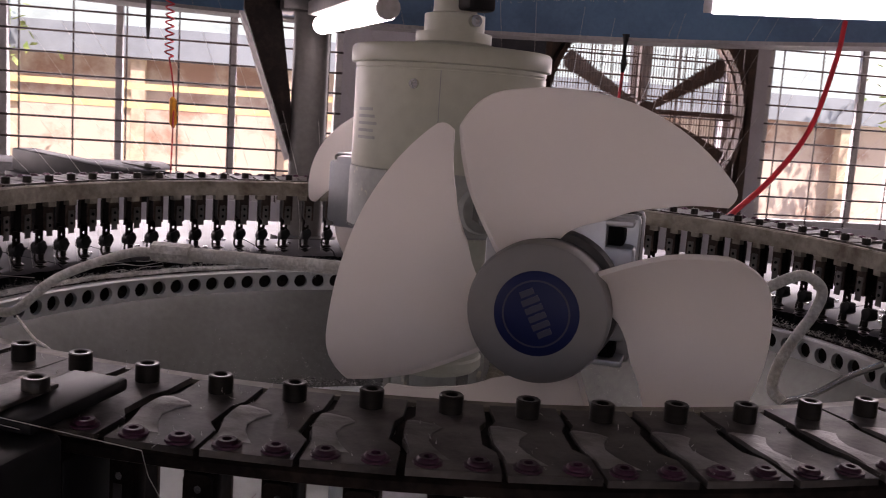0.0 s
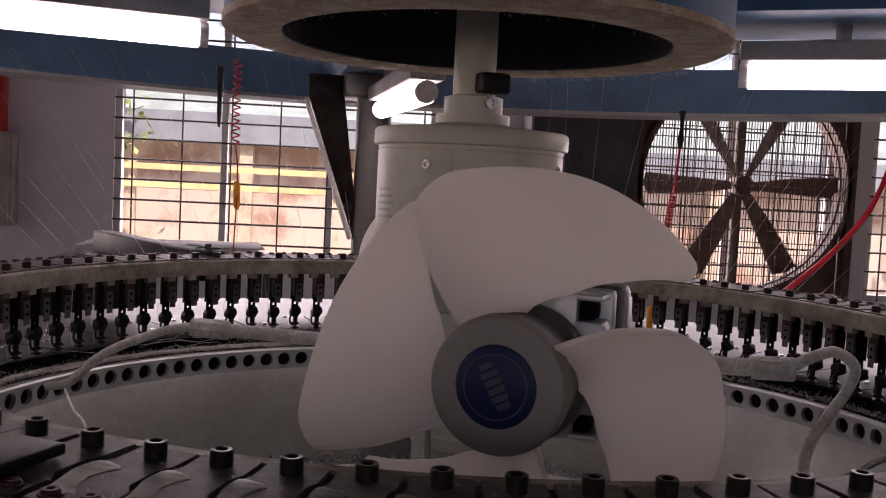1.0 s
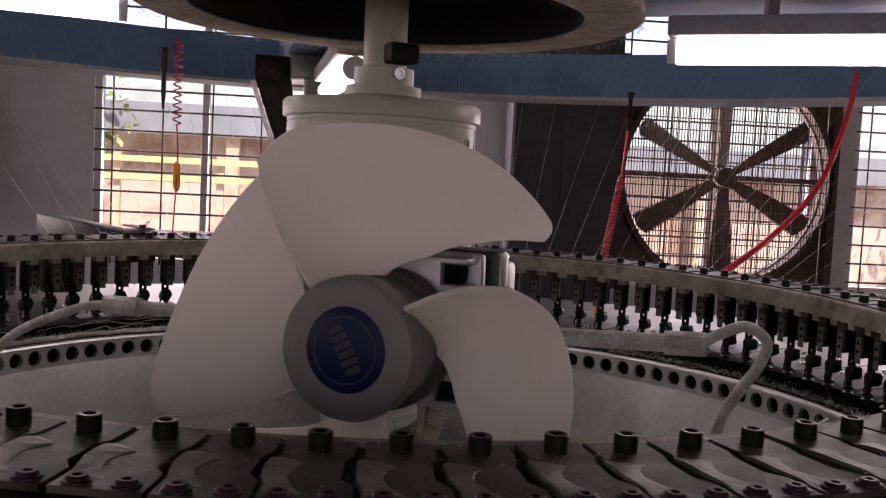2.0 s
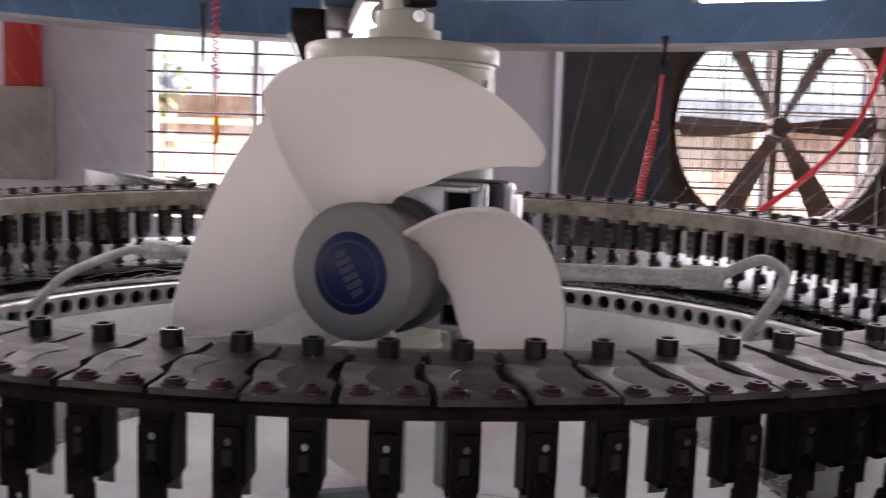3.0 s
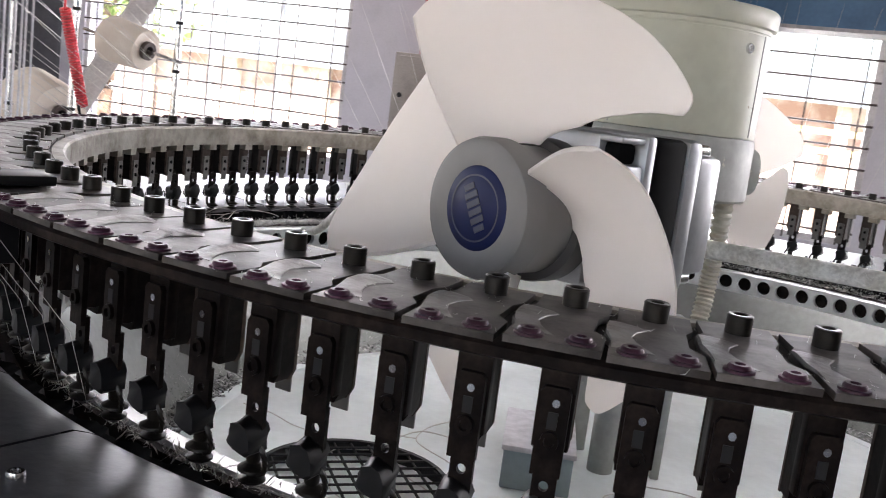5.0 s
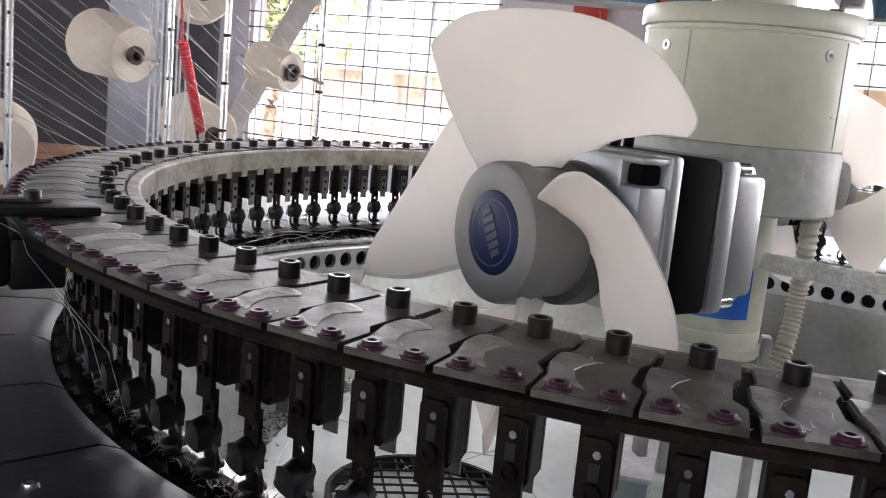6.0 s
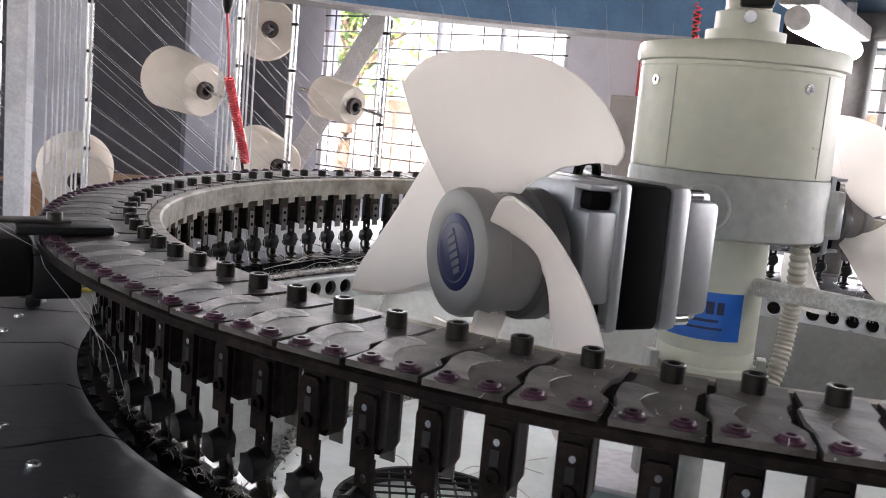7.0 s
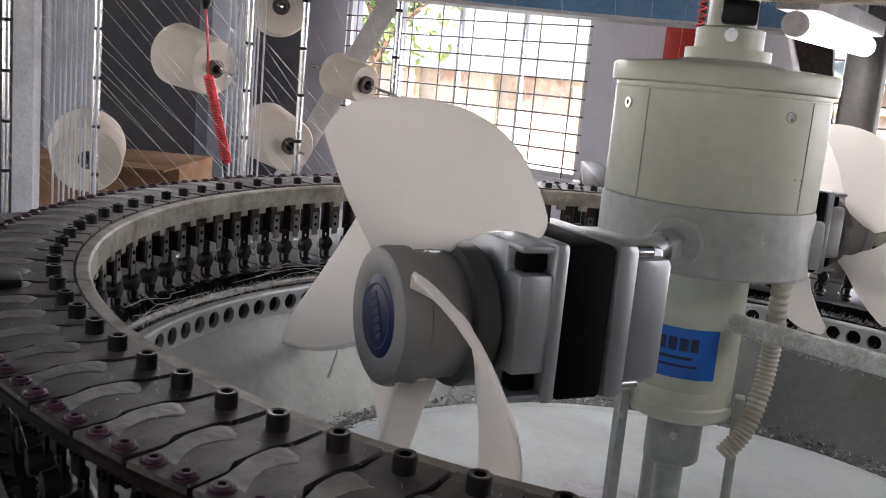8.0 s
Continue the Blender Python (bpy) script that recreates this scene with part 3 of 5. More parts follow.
# ---------------------------------------------------------------- needle bed
def bed():
    bowl = thing("dial_bowl", "brushed metal bowl with a ring of round holes in its rim", "dial bowl", pose(0, 0, H - 0.004))
    # perforated rim: plates with round holes, turned upright round the axis
    n, r, zc, hr, zt, zb = 120, 0.482, -0.1270, 0.0091, -0.1140, -0.1400
    verts, faces = [], []
    k = 16
    for i in range(n):
        for j in range(k):
            a = TAU * j / k
            c, s = math.cos(a), math.sin(a)
            q = 1 / max(abs(c), abs(s))
            for dx, dz in ((hr * c, hr * s), (0.5 * TAU * r / n * q * c, 0.0130 * q * s)):
                ang = TAU * i / n + dx / r
                verts.append((r * math.cos(ang), r * math.sin(ang), zc + dz))
            ang = TAU * i / n + hr * c / r
            verts.append(((r + 0.006) * math.cos(ang), (r + 0.006) * math.sin(ang), zc + hr * s))
        o = i * k * 3
        for j in range(k):
            p, q = o + 3 * j, o + 3 * ((j + 1) % k)
            faces.append((p, p + 1, q + 1, q))
            faces.append((p, q, q + 2, p + 2))
    me = bpy.data.meshes.new("perforated_rim")
    me.from_pydata(verts, [], faces)
    me.materials.append(M["rim"])
    ob = new("perforated_rim", me)
    ob.parent = bowl
    # near-black band behind the holes, painted as the shade in them
    part("rim_shade_back", lathe(B(), [(0.498, zt - 0.002), (0.498, zb)], 150), "hole", bowl)
    part("rim_lip", lathe(B(), [(0.481, zt), (0.4825, zt + 0.0022), (0.492, zt + 0.0022), (0.494, zt)], 150), "rim", bowl)
    part("bowl_wall", lathe(B(), [(0.482, zb), (0.479, zb - 0.004), (0.412, -0.250), (0.402, -0.259)], 120), "bowl", bowl)
    d = thing("white_disc", "white round plate at the bottom of the bowl", "disc", TOP)
    part("plate", lathe(B(), [(0.0, -0.2555), (0.366, -0.2555), (0.367, -0.2565)], 96), "disc", d)
    part("plate_edge", lathe(B(), [(0.367, -0.2565), (0.368, -0.2553), (0.381, -0.2553), (0.386, -0.2575), (0.386, -0.28)], 96), "disc", d)
    # lint gathered at the foot of the bowl
    random.seed(11)
    verts, faces = [], []
    for i in range(5200):
        a, r = random.uniform(0, TAU), random.gauss(0.396, 0.009)
        c = Vector((r * math.cos(a), r * math.sin(a), -0.2575 + abs(random.gauss(0, 0.005))))
        u = Vector((random.uniform(-1, 1), random.uniform(-1, 1), random.uniform(-0.5, 0.8))) * random.uniform(0.002, 0.006)
        v = Vector((random.uniform(-1, 1), random.uniform(-1, 1), random.uniform(-0.5, 0.8))) * random.uniform(0.001, 0.004)
        o = len(verts)
        verts += [c - u, c + v, c + u]
        faces.append((o, o + 1, o + 2))
    me = bpy.data.meshes.new("lint")
    me.from_pydata([tuple(v) for v in verts], [], faces)
    me.materials.append(M["lint"])
    tagged(new("lint", me), "grey lint gathered round the bowl's foot", "lint", kind="stuff").matrix_basis = TOP
    part("foot_ring", lathe(B(), [(0.404, -0.2585), (0.386, -0.2585)], 96), "lint", bowl)
    # needle crown
    nb = thing("needle_cylinder", "black needle cylinder with a fluffy white knitted edge", "needle cylinder", TOP)
    part("crown", lathe(B(), [(0.494, -0.139), (0.4955, -0.1180), (0.4990, -0.1145), (0.5035, -0.1155), (0.5075, -0.1240), (0.528, -0.1260), (0.532, -0.30)], 160), "iron", nb)
    verts, faces = [], []
    for i in range(5200):
        a, r = random.uniform(0, TAU), random.gauss(0.5005, 0.004)
        c = Vector((r * math.cos(a), r * math.sin(a), -0.1150 + abs(random.gauss(0, 0.0030))))
        u = Vector((random.uniform(-1, 1), random.uniform(-1, 1), random.uniform(-0.6, 1))) * random.uniform(0.002, 0.006)
        v = u.cross(Vector((random.uniform(-1, 1), random.uniform(-1, 1), 1))).normalized() * 0.0009
        o = len(verts)
        verts += [tuple(c - u), tuple(c + v), tuple(c + u)]
        faces.append((o, o + 1, o + 2))
    me = bpy.data.meshes.new("knitted_edge")
    me.from_pydata(verts, [], faces)
    me.materials.append(M["white_lint"])
    new("knitted_edge", me).parent = nb
    # thick roll of lint that has gathered on the edge
    bm, prev = B(), None
    for i in range(241):
        a = radians(95 + 150 * i / 240)
        ring = []
        for k in range(7):
            q = TAU * k / 7
            f = (0.0032 + 0.0030 * noise.noise(Vector((i * 0.17, k * 0.9, 0.0)))) * min(1, (i + 1) / 20, (241 - i) / 20)
            r = 0.5000 + f * math.cos(q)
            ring.append(bm.verts.new((r * math.cos(a), r * math.sin(a), -0.1130 + f * math.sin(q))))
        if prev:
            for k in range(7):
                bm.faces.new((prev[k], prev[(k + 1) % 7], ring[(k + 1) % 7], ring[k]))
        prev = ring
    part("lint_roll", bm, "white_lint", nb, "thick white lint roll")
    # cam segments round the cylinder
    cr = thing("cam_ring", "oily dark steel cam plates round the needle cylinder", "cam ring", TOP)
    seg = 34
    CAM = 0.532
    def segment(i):
        bm = B()
        a0, a1 = TAU * i / seg + 0.002, TAU * (i + 1) / seg - 0.002
        prof = [(CAM + 0.006, -0.125), (CAM, -0.1040), (CAM + 0.004, -0.1020), (CAM + 0.012, -0.0990), (0.670, -0.0990), (0.673, -0.102), (0.673, -0.20), (CAM + 0.006, -0.20)]
        lathe(bm, prof, 8, closed=True, a0=a0, a1=a1)
        part("cam_plate", bm, "cam", cr)
        for rr, da in ((0.588, 0.28), (0.588, 0.72), (0.656, 0.28), (0.656, 0.72), (0.62, 0.5)):
            a = TAU * (i + da) / seg
            part("cap_screw", lathe(B(), [(0.0, -0.0985), (0.0020, -0.0985), (0.0022, -0.0965), (0.0034, -0.0965), (0.0038, -0.098), (0.0038, -0.101)], 10, Matrix.Translation((rr * math.cos(a), rr * math.sin(a), 0))), "chrome", cr)
    for i in range(seg):
        segment(i)
    # wavy black sinker edge
    bm = B()
    n = 1224
    prev = None
    for i in range(n + 1):
        a = TAU * i / n
        r0 = 0.5270 + 0.0028 * math.sin(a * 102) + 0.0012 * math.sin(a * 306)
        ring = [bm.verts.new((rr * math.cos(a), rr * math.sin(a), z)) for rr, z in ((0.5215, -0.1180), (r0, -0.1030), (r0 + 0.004, -0.1045), (0.5390, -0.1075))]
        if prev:
            for p in range(3):
                bm.faces.new((prev[p], ring[p], ring[p + 1], prev[p + 1]))
        prev = ring
    part("sinker_edge", bm, "stator", cr)
    tb = thing("machine_table", "dark oily steel table of the knitting machine", "machine table", TOP)
    part("top", lathe(B(), [(0.673, -0.125), (1.10, -0.125), (1.10, -0.18), (0.673, -0.18)], 96, closed=True), "cam", tb)
    part("skirt", lathe(B(), [(0.95, -0.18), (0.95, -0.75), (0.90, -0.75), (0.90, -0.18)], 64, closed=True), "leg", tb)
    for k in range(3):
        a = TAU * k / 3 + 1.6
        part("foot", rod(B(), (0.85 * math.cos(a), 0.85 * math.sin(a), -H), (0.85 * math.cos(a), 0.85 * math.sin(a), -0.75), 0.09, 20), "leg", tb)


bed()


# ---------------------------------------------------------------- column and fans
def column():
    c = thing("fan_column", "cream-painted column with a grey clamp in the machine's middle", "column", TOP)
    part("cap", lathe(B(), [(0.0845, 0.064), (0.0850, 0.066), (0.0850, 0.148), (0.0843, 0.1485), (0.0843, 0.1495), (0.0850, 0.150), (0.0850, 0.153)], 72), "cream", c)
    part("lid", lathe(B(), [(0.0850, 0.153), (0.0885, 0.154), (0.0890, 0.156), (0.0890, 0.1665), (0.0870, 0.1690), (0.040, 0.1735), (0.034, 0.1755), (0.034, 0.184), (0.0, 0.184)], 72), "cream", c)
    for a in (-122, -32, 58, 148):
        m = pose(0, 0, 0, 0, 0, a + 0) @ Matrix.Translation((0.0845, 0, 0.136)) @ pose(0, 0, 0, 0, 90)
        part("cap_screw", lathe(B(), [(0.0, 0.0005), (0.002, 0.0005), (0.0022, 0.0022), (0.0040, 0.0022), (0.0043, 0.001), (0.0043, -0.001)], 12, m), "chrome", c)
        part("seam", box(B(), 0.0848, 0.0855, -0.0004, 0.0004, 0.066, 0.148, m=pose(0, 0, 0, 0, 0, a + 15)), "grey_paint", c)
    part("clamp", lathe(B(), [(0.0, 0.012), (0.0835, 0.0105), (0.0862, 0.0125), (0.0862, 0.0600), (0.0850, 0.0635), (0.0, 0.0635)], 72), "grey_paint", c, "grey painted clamp band")
    for a in (-80, 100, 20):
        m = pose(0, 0, 0.036, 0, 0, a) @ Matrix.Translation((0.084, 0, 0)) @ pose(0, 0, 0, 0, 90)
        part("boss", lathe(B(), [(0.020, 0.0), (0.020, 0.007), (0.0185, 0.009), (0.0, 0.009)], 24, m), "grey_paint", c)
    part("lower_body", lathe(B(), [(0.047, 0.0115), (0.0475, 0.009), (0.0435, 0.0075), (0.0430, -0.092), (0.0425, -0.093), (0.0430, -0.094), (0.0430, -0.106), (0.0448, -0.108), (0.0448, -0.116), (0.041, -0.120), (0.0, -0.120)], 56), "cream", c, "chipped cream lower housing")
    part("coupling", lathe(B(), [(0.0235, -0.120), (0.0235, -0.163), (0.020, -0.166), (0.012, -0.166), (0.012, -0.2555)], 32), "grey_paint", c)
    part("set_screw", rod(B(), (0.010, -0.0235, -0.136), (0.009, -0.020, -0.136), 0.004), "chrome", c)
    for a in (-135, 20, 130):
        x, y = 0.050 * math.cos(radians(a)), 0.050 * math.sin(radians(a))
        part("stay", box(B(), -0.0075, 0.0075, -0.004, 0.004, -0.2555, -0.100, 0.001, m=pose(x, y, 0, 0, 0, a + 90)), "grey_paint", c)
    # shaft above the cap, with a black clamp
    part("shaft", lathe(B(), [(0.027, 0.184), (0.027, 0.200), (0.0195, 0.202), (0.0195, 0.42)], 32), "cream", c)
    part("shaft_clamp", box(B(), -0.014, 0.014, -0.010, 0.010, 0.203, 0.221, 0.003, m=pose(0.014, -0.022, 0, 0, 0, 20)), "black", c)
    part("clamp_screw", lathe(B(), [(0.0, 0.001), (0.0025, 0.001), (0.0028, 0.004), (0.0052, 0.004), (0.0052, -0.002)], 12, pose(0.012, -0.0275, 0.194, 90, 0, 15)), "chrome", c)
    # blue sticker with unreadable print
    def on_body(a0, a1, z0, z1, r):
        return lathe(B(), [(r, z0), (r, z1)], 14, a0=radians(a0), a1=radians(a1))
    part("sticker", on_body(-127, -33, -0.081, -0.039, 0.0434), "label", c, "worn blue sticker")
    for k, (a0, a1, z0, z1) in enumerate([(-112, -102, -0.058, -0.047), (-99, -90, -0.058, -0.047), (-87, -78, -0.058, -0.047), (-75, -66, -0.058, -0.047), (-63, -55, -0.058, -0.047), (-100, -60, -0.065, -0.0625), (-108, -55, -0.0715, -0.0695)]):
        part("print_bar", on_body(a0, a1, z0, z1, 0.0437), "ink", c)
    # printed notice on the cap
    for z in range(5):
        part("notice_line", lathe(B(), [(0.0853, 0.112 - 0.006 * z), (0.0853, 0.1145 - 0.006 * z)], 8, a0=radians(-166), a1=radians(-150 + (z * 7) % 5)), "grey_paint", c)


column()

FAN_TURN = math.degrees(math.atan2(-0.448, 0.894))  # the fan axis seen from above


def blade_mesh():
    """One broad, twisted blade: x to the side, y backwards along the axis, z up."""
    bm = B()
    nu, nv = 36, 18
    px = 0.118 / 405
    trail = [(125, 84), (136, 81), (189, 60), (279, 45), (369, 34), (405, 31.5)]
    lead = [(125, 129), (160, 126), (250, 121), (350, 114), (405, 111)]
    def pick(tab, r):
        for (r0, a0), (r1, a1) in zip(tab, tab[1:]):
            if r <= r1:
                return a0 + (a1 - a0) * (r - r0) / (r1 - r0)
        return tab[-1][1]
    def rout(u):
        k = 405 - 10 * max(0, 1 - u / 0.5) - 42 * max(0, 1 - u / 0.13) ** 2.4
        return k - 30 * max(0, (u - 0.92) / 0.08) ** 2.2
    grid = []
    for i in range(nu + 1):
        u = 0.5 - 0.5 * math.cos(math.pi * i / nu)
        row = []
        for j in range(nv + 1):
            v = j / nv
            r = 125 + v * (rout(u) - 125)
            a = pick(lead, r) + u * (pick(trail, r) - pick(lead, r))
            ax = (1 - u) * (0.006 - 0.028 * v) + u * 0.040 + 0.021 * math.sin(math.pi * u) * (0.35 + 0.65 * v)
            row.append(Vector((r * px * math.cos(radians(a)), ax, r * px * math.sin(radians(a)))))
        grid.append(row)
    th = 0.0014
    sides = []
    for s in (-1, 1):
        vs = []
        for i in range(nu + 1):
            row = []
            for j in range(nv + 1):
                du = grid[min(i + 1, nu)][j] - grid[max(i - 1, 0)][j]
                dv = grid[i][min(j + 1, nv)] - grid[i][max(j - 1, 0)]
                n = du.cross(dv).normalized()
                edge = 0.35 if i in (0, nu) or j == nv else 1.0
                row.append(bm.verts.new(grid[i][j] + s * th * edge * n))
            vs.append(row)
        for i in range(nu):
            for j in range(nv):
                f = (vs[i][j], vs[i + 1][j], vs[i + 1][j + 1], vs[i][j + 1])
                bm.faces.new(f if s > 0 else f[::-1])
        sides.append(vs)
    p, q = sides
    for i in range(nu):
        bm.faces.new((p[i][0], p[i + 1][0], q[i + 1][0], q[i][0]))
        bm.faces.new((p[i][nv], q[i][nv], q[i + 1][nv], p[i + 1][nv]))
    for j in range(nv):
        bm.faces.new((p[0][j], q[0][j], q[0][j + 1], p[0][j + 1]))
        bm.faces.new((p[nu][j], p[nu][j + 1], q[nu][j + 1], q[nu][j]))
    return bm


def fan():
    f = thing("cooling_fan", "white four-bladed fan on a silver and black motor", "fan", pose(-0.024, -0.380, H + 0.013, 0, 0, FAN_TURN), group="fans on the column")
    back = pose(0, 0, 0, -90)  # lathe axis turned along the fan's axis, backwards
    part("hub", lathe(B(), [(0.0225, 0.0014), (0.0340, 0.0), (0.0368, 0.0015), (0.0380, 0.005), (0.0380, 0.016), (0.0350, 0.018), (0.0350, 0.044), (0.0330, 0.047), (0.0, 0.047)], 56, back), "hub", f)
    part("hub_sleeve", lathe(B(), [(0.0352, 0.040), (0.0395, 0.042), (0.0402, 0.044), (0.0402, 0.054), (0.036, 0.058), (0.012, 0.058)], 48, back), "hub_dark", f, "dark rear flange of the hub")
    badge = part("badge", lathe(B(), [(0.0, 0.0006), (0.0215, 0.0006), (0.0228, 0.0015)], 40, back), "logo", f, "round dark blue badge")
    part("badge_mark", lathe(B(), [(0.0170, 0.0002), (0.0180, 0.0002)], 40, back @ pose(0, 0, 0, 0, 0, 25)), "logo_mark", badge)
    for k in range(6):
        h = 0.0038 if k in (0, 5) else 0.0048
        m = pose(0, 0, 0, 0, 62, 0)
        part("badge_mark", box(B(), -0.0135 + 0.0046 * k, -0.0103 + 0.0046 * k, 0.0001, 0.0005, -h, h, m=m), "logo_mark", badge)
    bl = part("blade", blade_mesh(), "blade", f)
    for k in (1, 2, 3):
        o = new("blade", bl.data)
        o.parent = f
        o.matrix_basis = pose(0, 0, 0, 0, 90 * k)
    h = 0.0445
    mo = part("motor", box(B(), -h + 0.0008, h - 0.0008, 0.0907, 0.1215, -h + 0.0008, h - 0.0008, 0.004), "stator", f, "square motor with a black stator", pose(0, 0, 0.004))
    part("front_flange", box(B(), -h, h, 0.0815, 0.0905, -h, h, 0.003), "alu", mo)
    # front bell with a screw pocket at each corner, its shade a black block
    g, k = h - 0.0015, 0.0275
    part("front_bell", box(B(), -g, g, 0.0612, 0.0830, -k, k, 0.003), "alu", mo)
    part("front_bell", box(B(), -k, k, 0.0610, 0.0832, -g, g, 0.003), "alu", mo)
    for s in (-1, 1):
        part("bell_ridge", box(B(), -g + 0.001, g - 0.001, 0.0618, 0.0828, min(s * 0.0388, s * (g - 0.0005)), max(s * 0.0388, s * (g - 0.0005)), 0.0012), "alu", mo)
    part("shaft_boss", rod(B(), (0, 0.050, 0), (0, 0.066, 0), 0.022, 32), "alu", mo)
    bm = box(B(), -h, h, 0.1217, 0.137, -h, h, 0.005)
    part("rear_cover", bm, "alu", mo)
    part("rear_rib", box(B(), -h + 0.003, h - 0.003, 0.135, 0.163, -0.036, 0.036, 0.005), "alu", mo)
    part("rear_rib", box(B(), -0.034, 0.034, 0.135, 0.1625, -h + 0.003, h - 0.003, 0.005), "alu", mo)
    for x in (-1, 1):
        for z in (-1, 1):
            part("corner_screw", rod(B(), (x * 0.0360, 0.137, z * 0.0385), (x * 0.0360, 0.149, z * 0.0385), 0.0040, 12), "chrome", mo)
            # black block that stands in for the pocket's dark depth
            part("pocket_shade", box(B(), min(x * 0.022, x * 0.0372), max(x * 0.022, x * 0.0372), 0.0660, 0.0818, min(z * 0.027, z * 0.0389), max(z * 0.027, z * 0.0389), 0.003), "stator", mo)
    part("cable", tube(B(), curve_points([(-0.012, 0.090, h - 0.002), (-0.014, 0.094, h + 0.007), (-0.020, 0.106, h + 0.009), (-0.030, 0.118, h + 0.004), (-0.040, 0.126, h - 0.012)]), 0.0032, 8), "stator", mo)
    # holding arm from the motor to the column's clamp
    part("arm", rod(B(), (-0.0280, 0.1500, 0.020), (-0.0933, 0.2754, 0.023), 0.0085, 20), "alu", f)
    part("arm_collar", rod(B(), (-0.0800, 0.2500, 0.0223), (-0.0900, 0.2690, 0.0228), 0.0125, 6), "chrome", f)
    part("arm_bracket", box(B(), -0.052, 0.0, 0.140, 0.158, 0.008, 0.032, 0.003), "alu", f)
    return f


front = fan()
rear = copy_thing(front, pose(0.024, 0.380, H + 0.013, 0, 0, FAN_TURN + 180))
for o in rear.children:
    if o.name.startswith("blade"):
        o.matrix_basis = pose(0, 0, 0, 0, 46, 0) @ o.matrix_basis


# ---------------------------------------------------------------- pipes in the bowl
def pipes():
    p = thing("suction_pipe", "lint-covered metal suction pipe bent over the bowl", "pipe", TOP, group="suction pipes")
    part("arm", rod(B(), (-0.042, 0.016, -0.036), (-0.236, 0.085, -0.036), 0.0068, 16), "pipe", p)
    part("fitting", rod(B(), (-0.226, 0.081, -0.036), (-0.262, 0.094, -0.036), 0.0098, 8), "pipe", p)
    part("nozzle", tube(B(), curve_points([(-0.255, 0.091, -0.036), (-0.285, 0.101, -0.040), (-0.335, 0.118, -0.060), (-0.365, 0.128, -0.078), (-0.395, 0.137, -0.106), (-0.420, 0.146, -0.112)]), 0.0048, 10), "pipe", p)
    part("wire", tube(B(), curve_points([(-0.382, 0.080, -0.100), (-0.350, 0.000, -0.100), (-0.317, -0.075, -0.100), (-0.30, -0.12, -0.15)]), 0.0012, 6), "pipe", p)
    p = thing("suction_pipe", "cream suction pipe with a white gooseneck nozzle", "pipe", TOP, group="suction pipes")
    part("arm", rod(B(), (0.036, -0.010, -0.032), (0.262, -0.072, -0.028), 0.0080, 16), "pipe", p)
    part("fitting", rod(B(), (0.252, -0.069, -0.028), (0.286, -0.079, -0.027), 0.0108, 8), "pipe", p)
    part("nozzle", tube(B(), curve_points([(0.28, -0.077, -0.027), (0.3076, -0.082, -0.0121), (0.3224, -0.085, -0.0101), (0.3363, -0.088, -0.0221), (0.3286, -0.091, -0.0424), (0.3125, -0.094, -0.0629), (0.2969, -0.097, -0.0858), (0.2904, -0.1, -0.11), (0.2981, -0.107, -0.1203)]), 0.0050, 10), "pipe", p)
    part("outlet", tube(B(), curve_points([(0.2981, -0.107, -0.1203), (0.3231, -0.114, -0.1107), (0.3495, -0.121, -0.0929), (0.3771, -0.128, -0.0787)]), 0.0030, 8), "chrome", p, "thin bright steel outlet tube")
    h = thing("corrugated_hose", "beige corrugated hose running down beside the column", "hose", TOP)
    pts = curve_points([(0.070, 0.004, 0.012), (0.069, 0.008, -0.03), (0.067, 0.012, -0.062), (0.066, 0.006, -0.090), (0.062, -0.006, -0.120), (0.052, -0.020, -0.140)], 14)
    part("hose", tube(B(), pts, [0.0085 if i % 2 else 0.0068 for i in range(len(pts))], 12), "hose", h)


pipes()


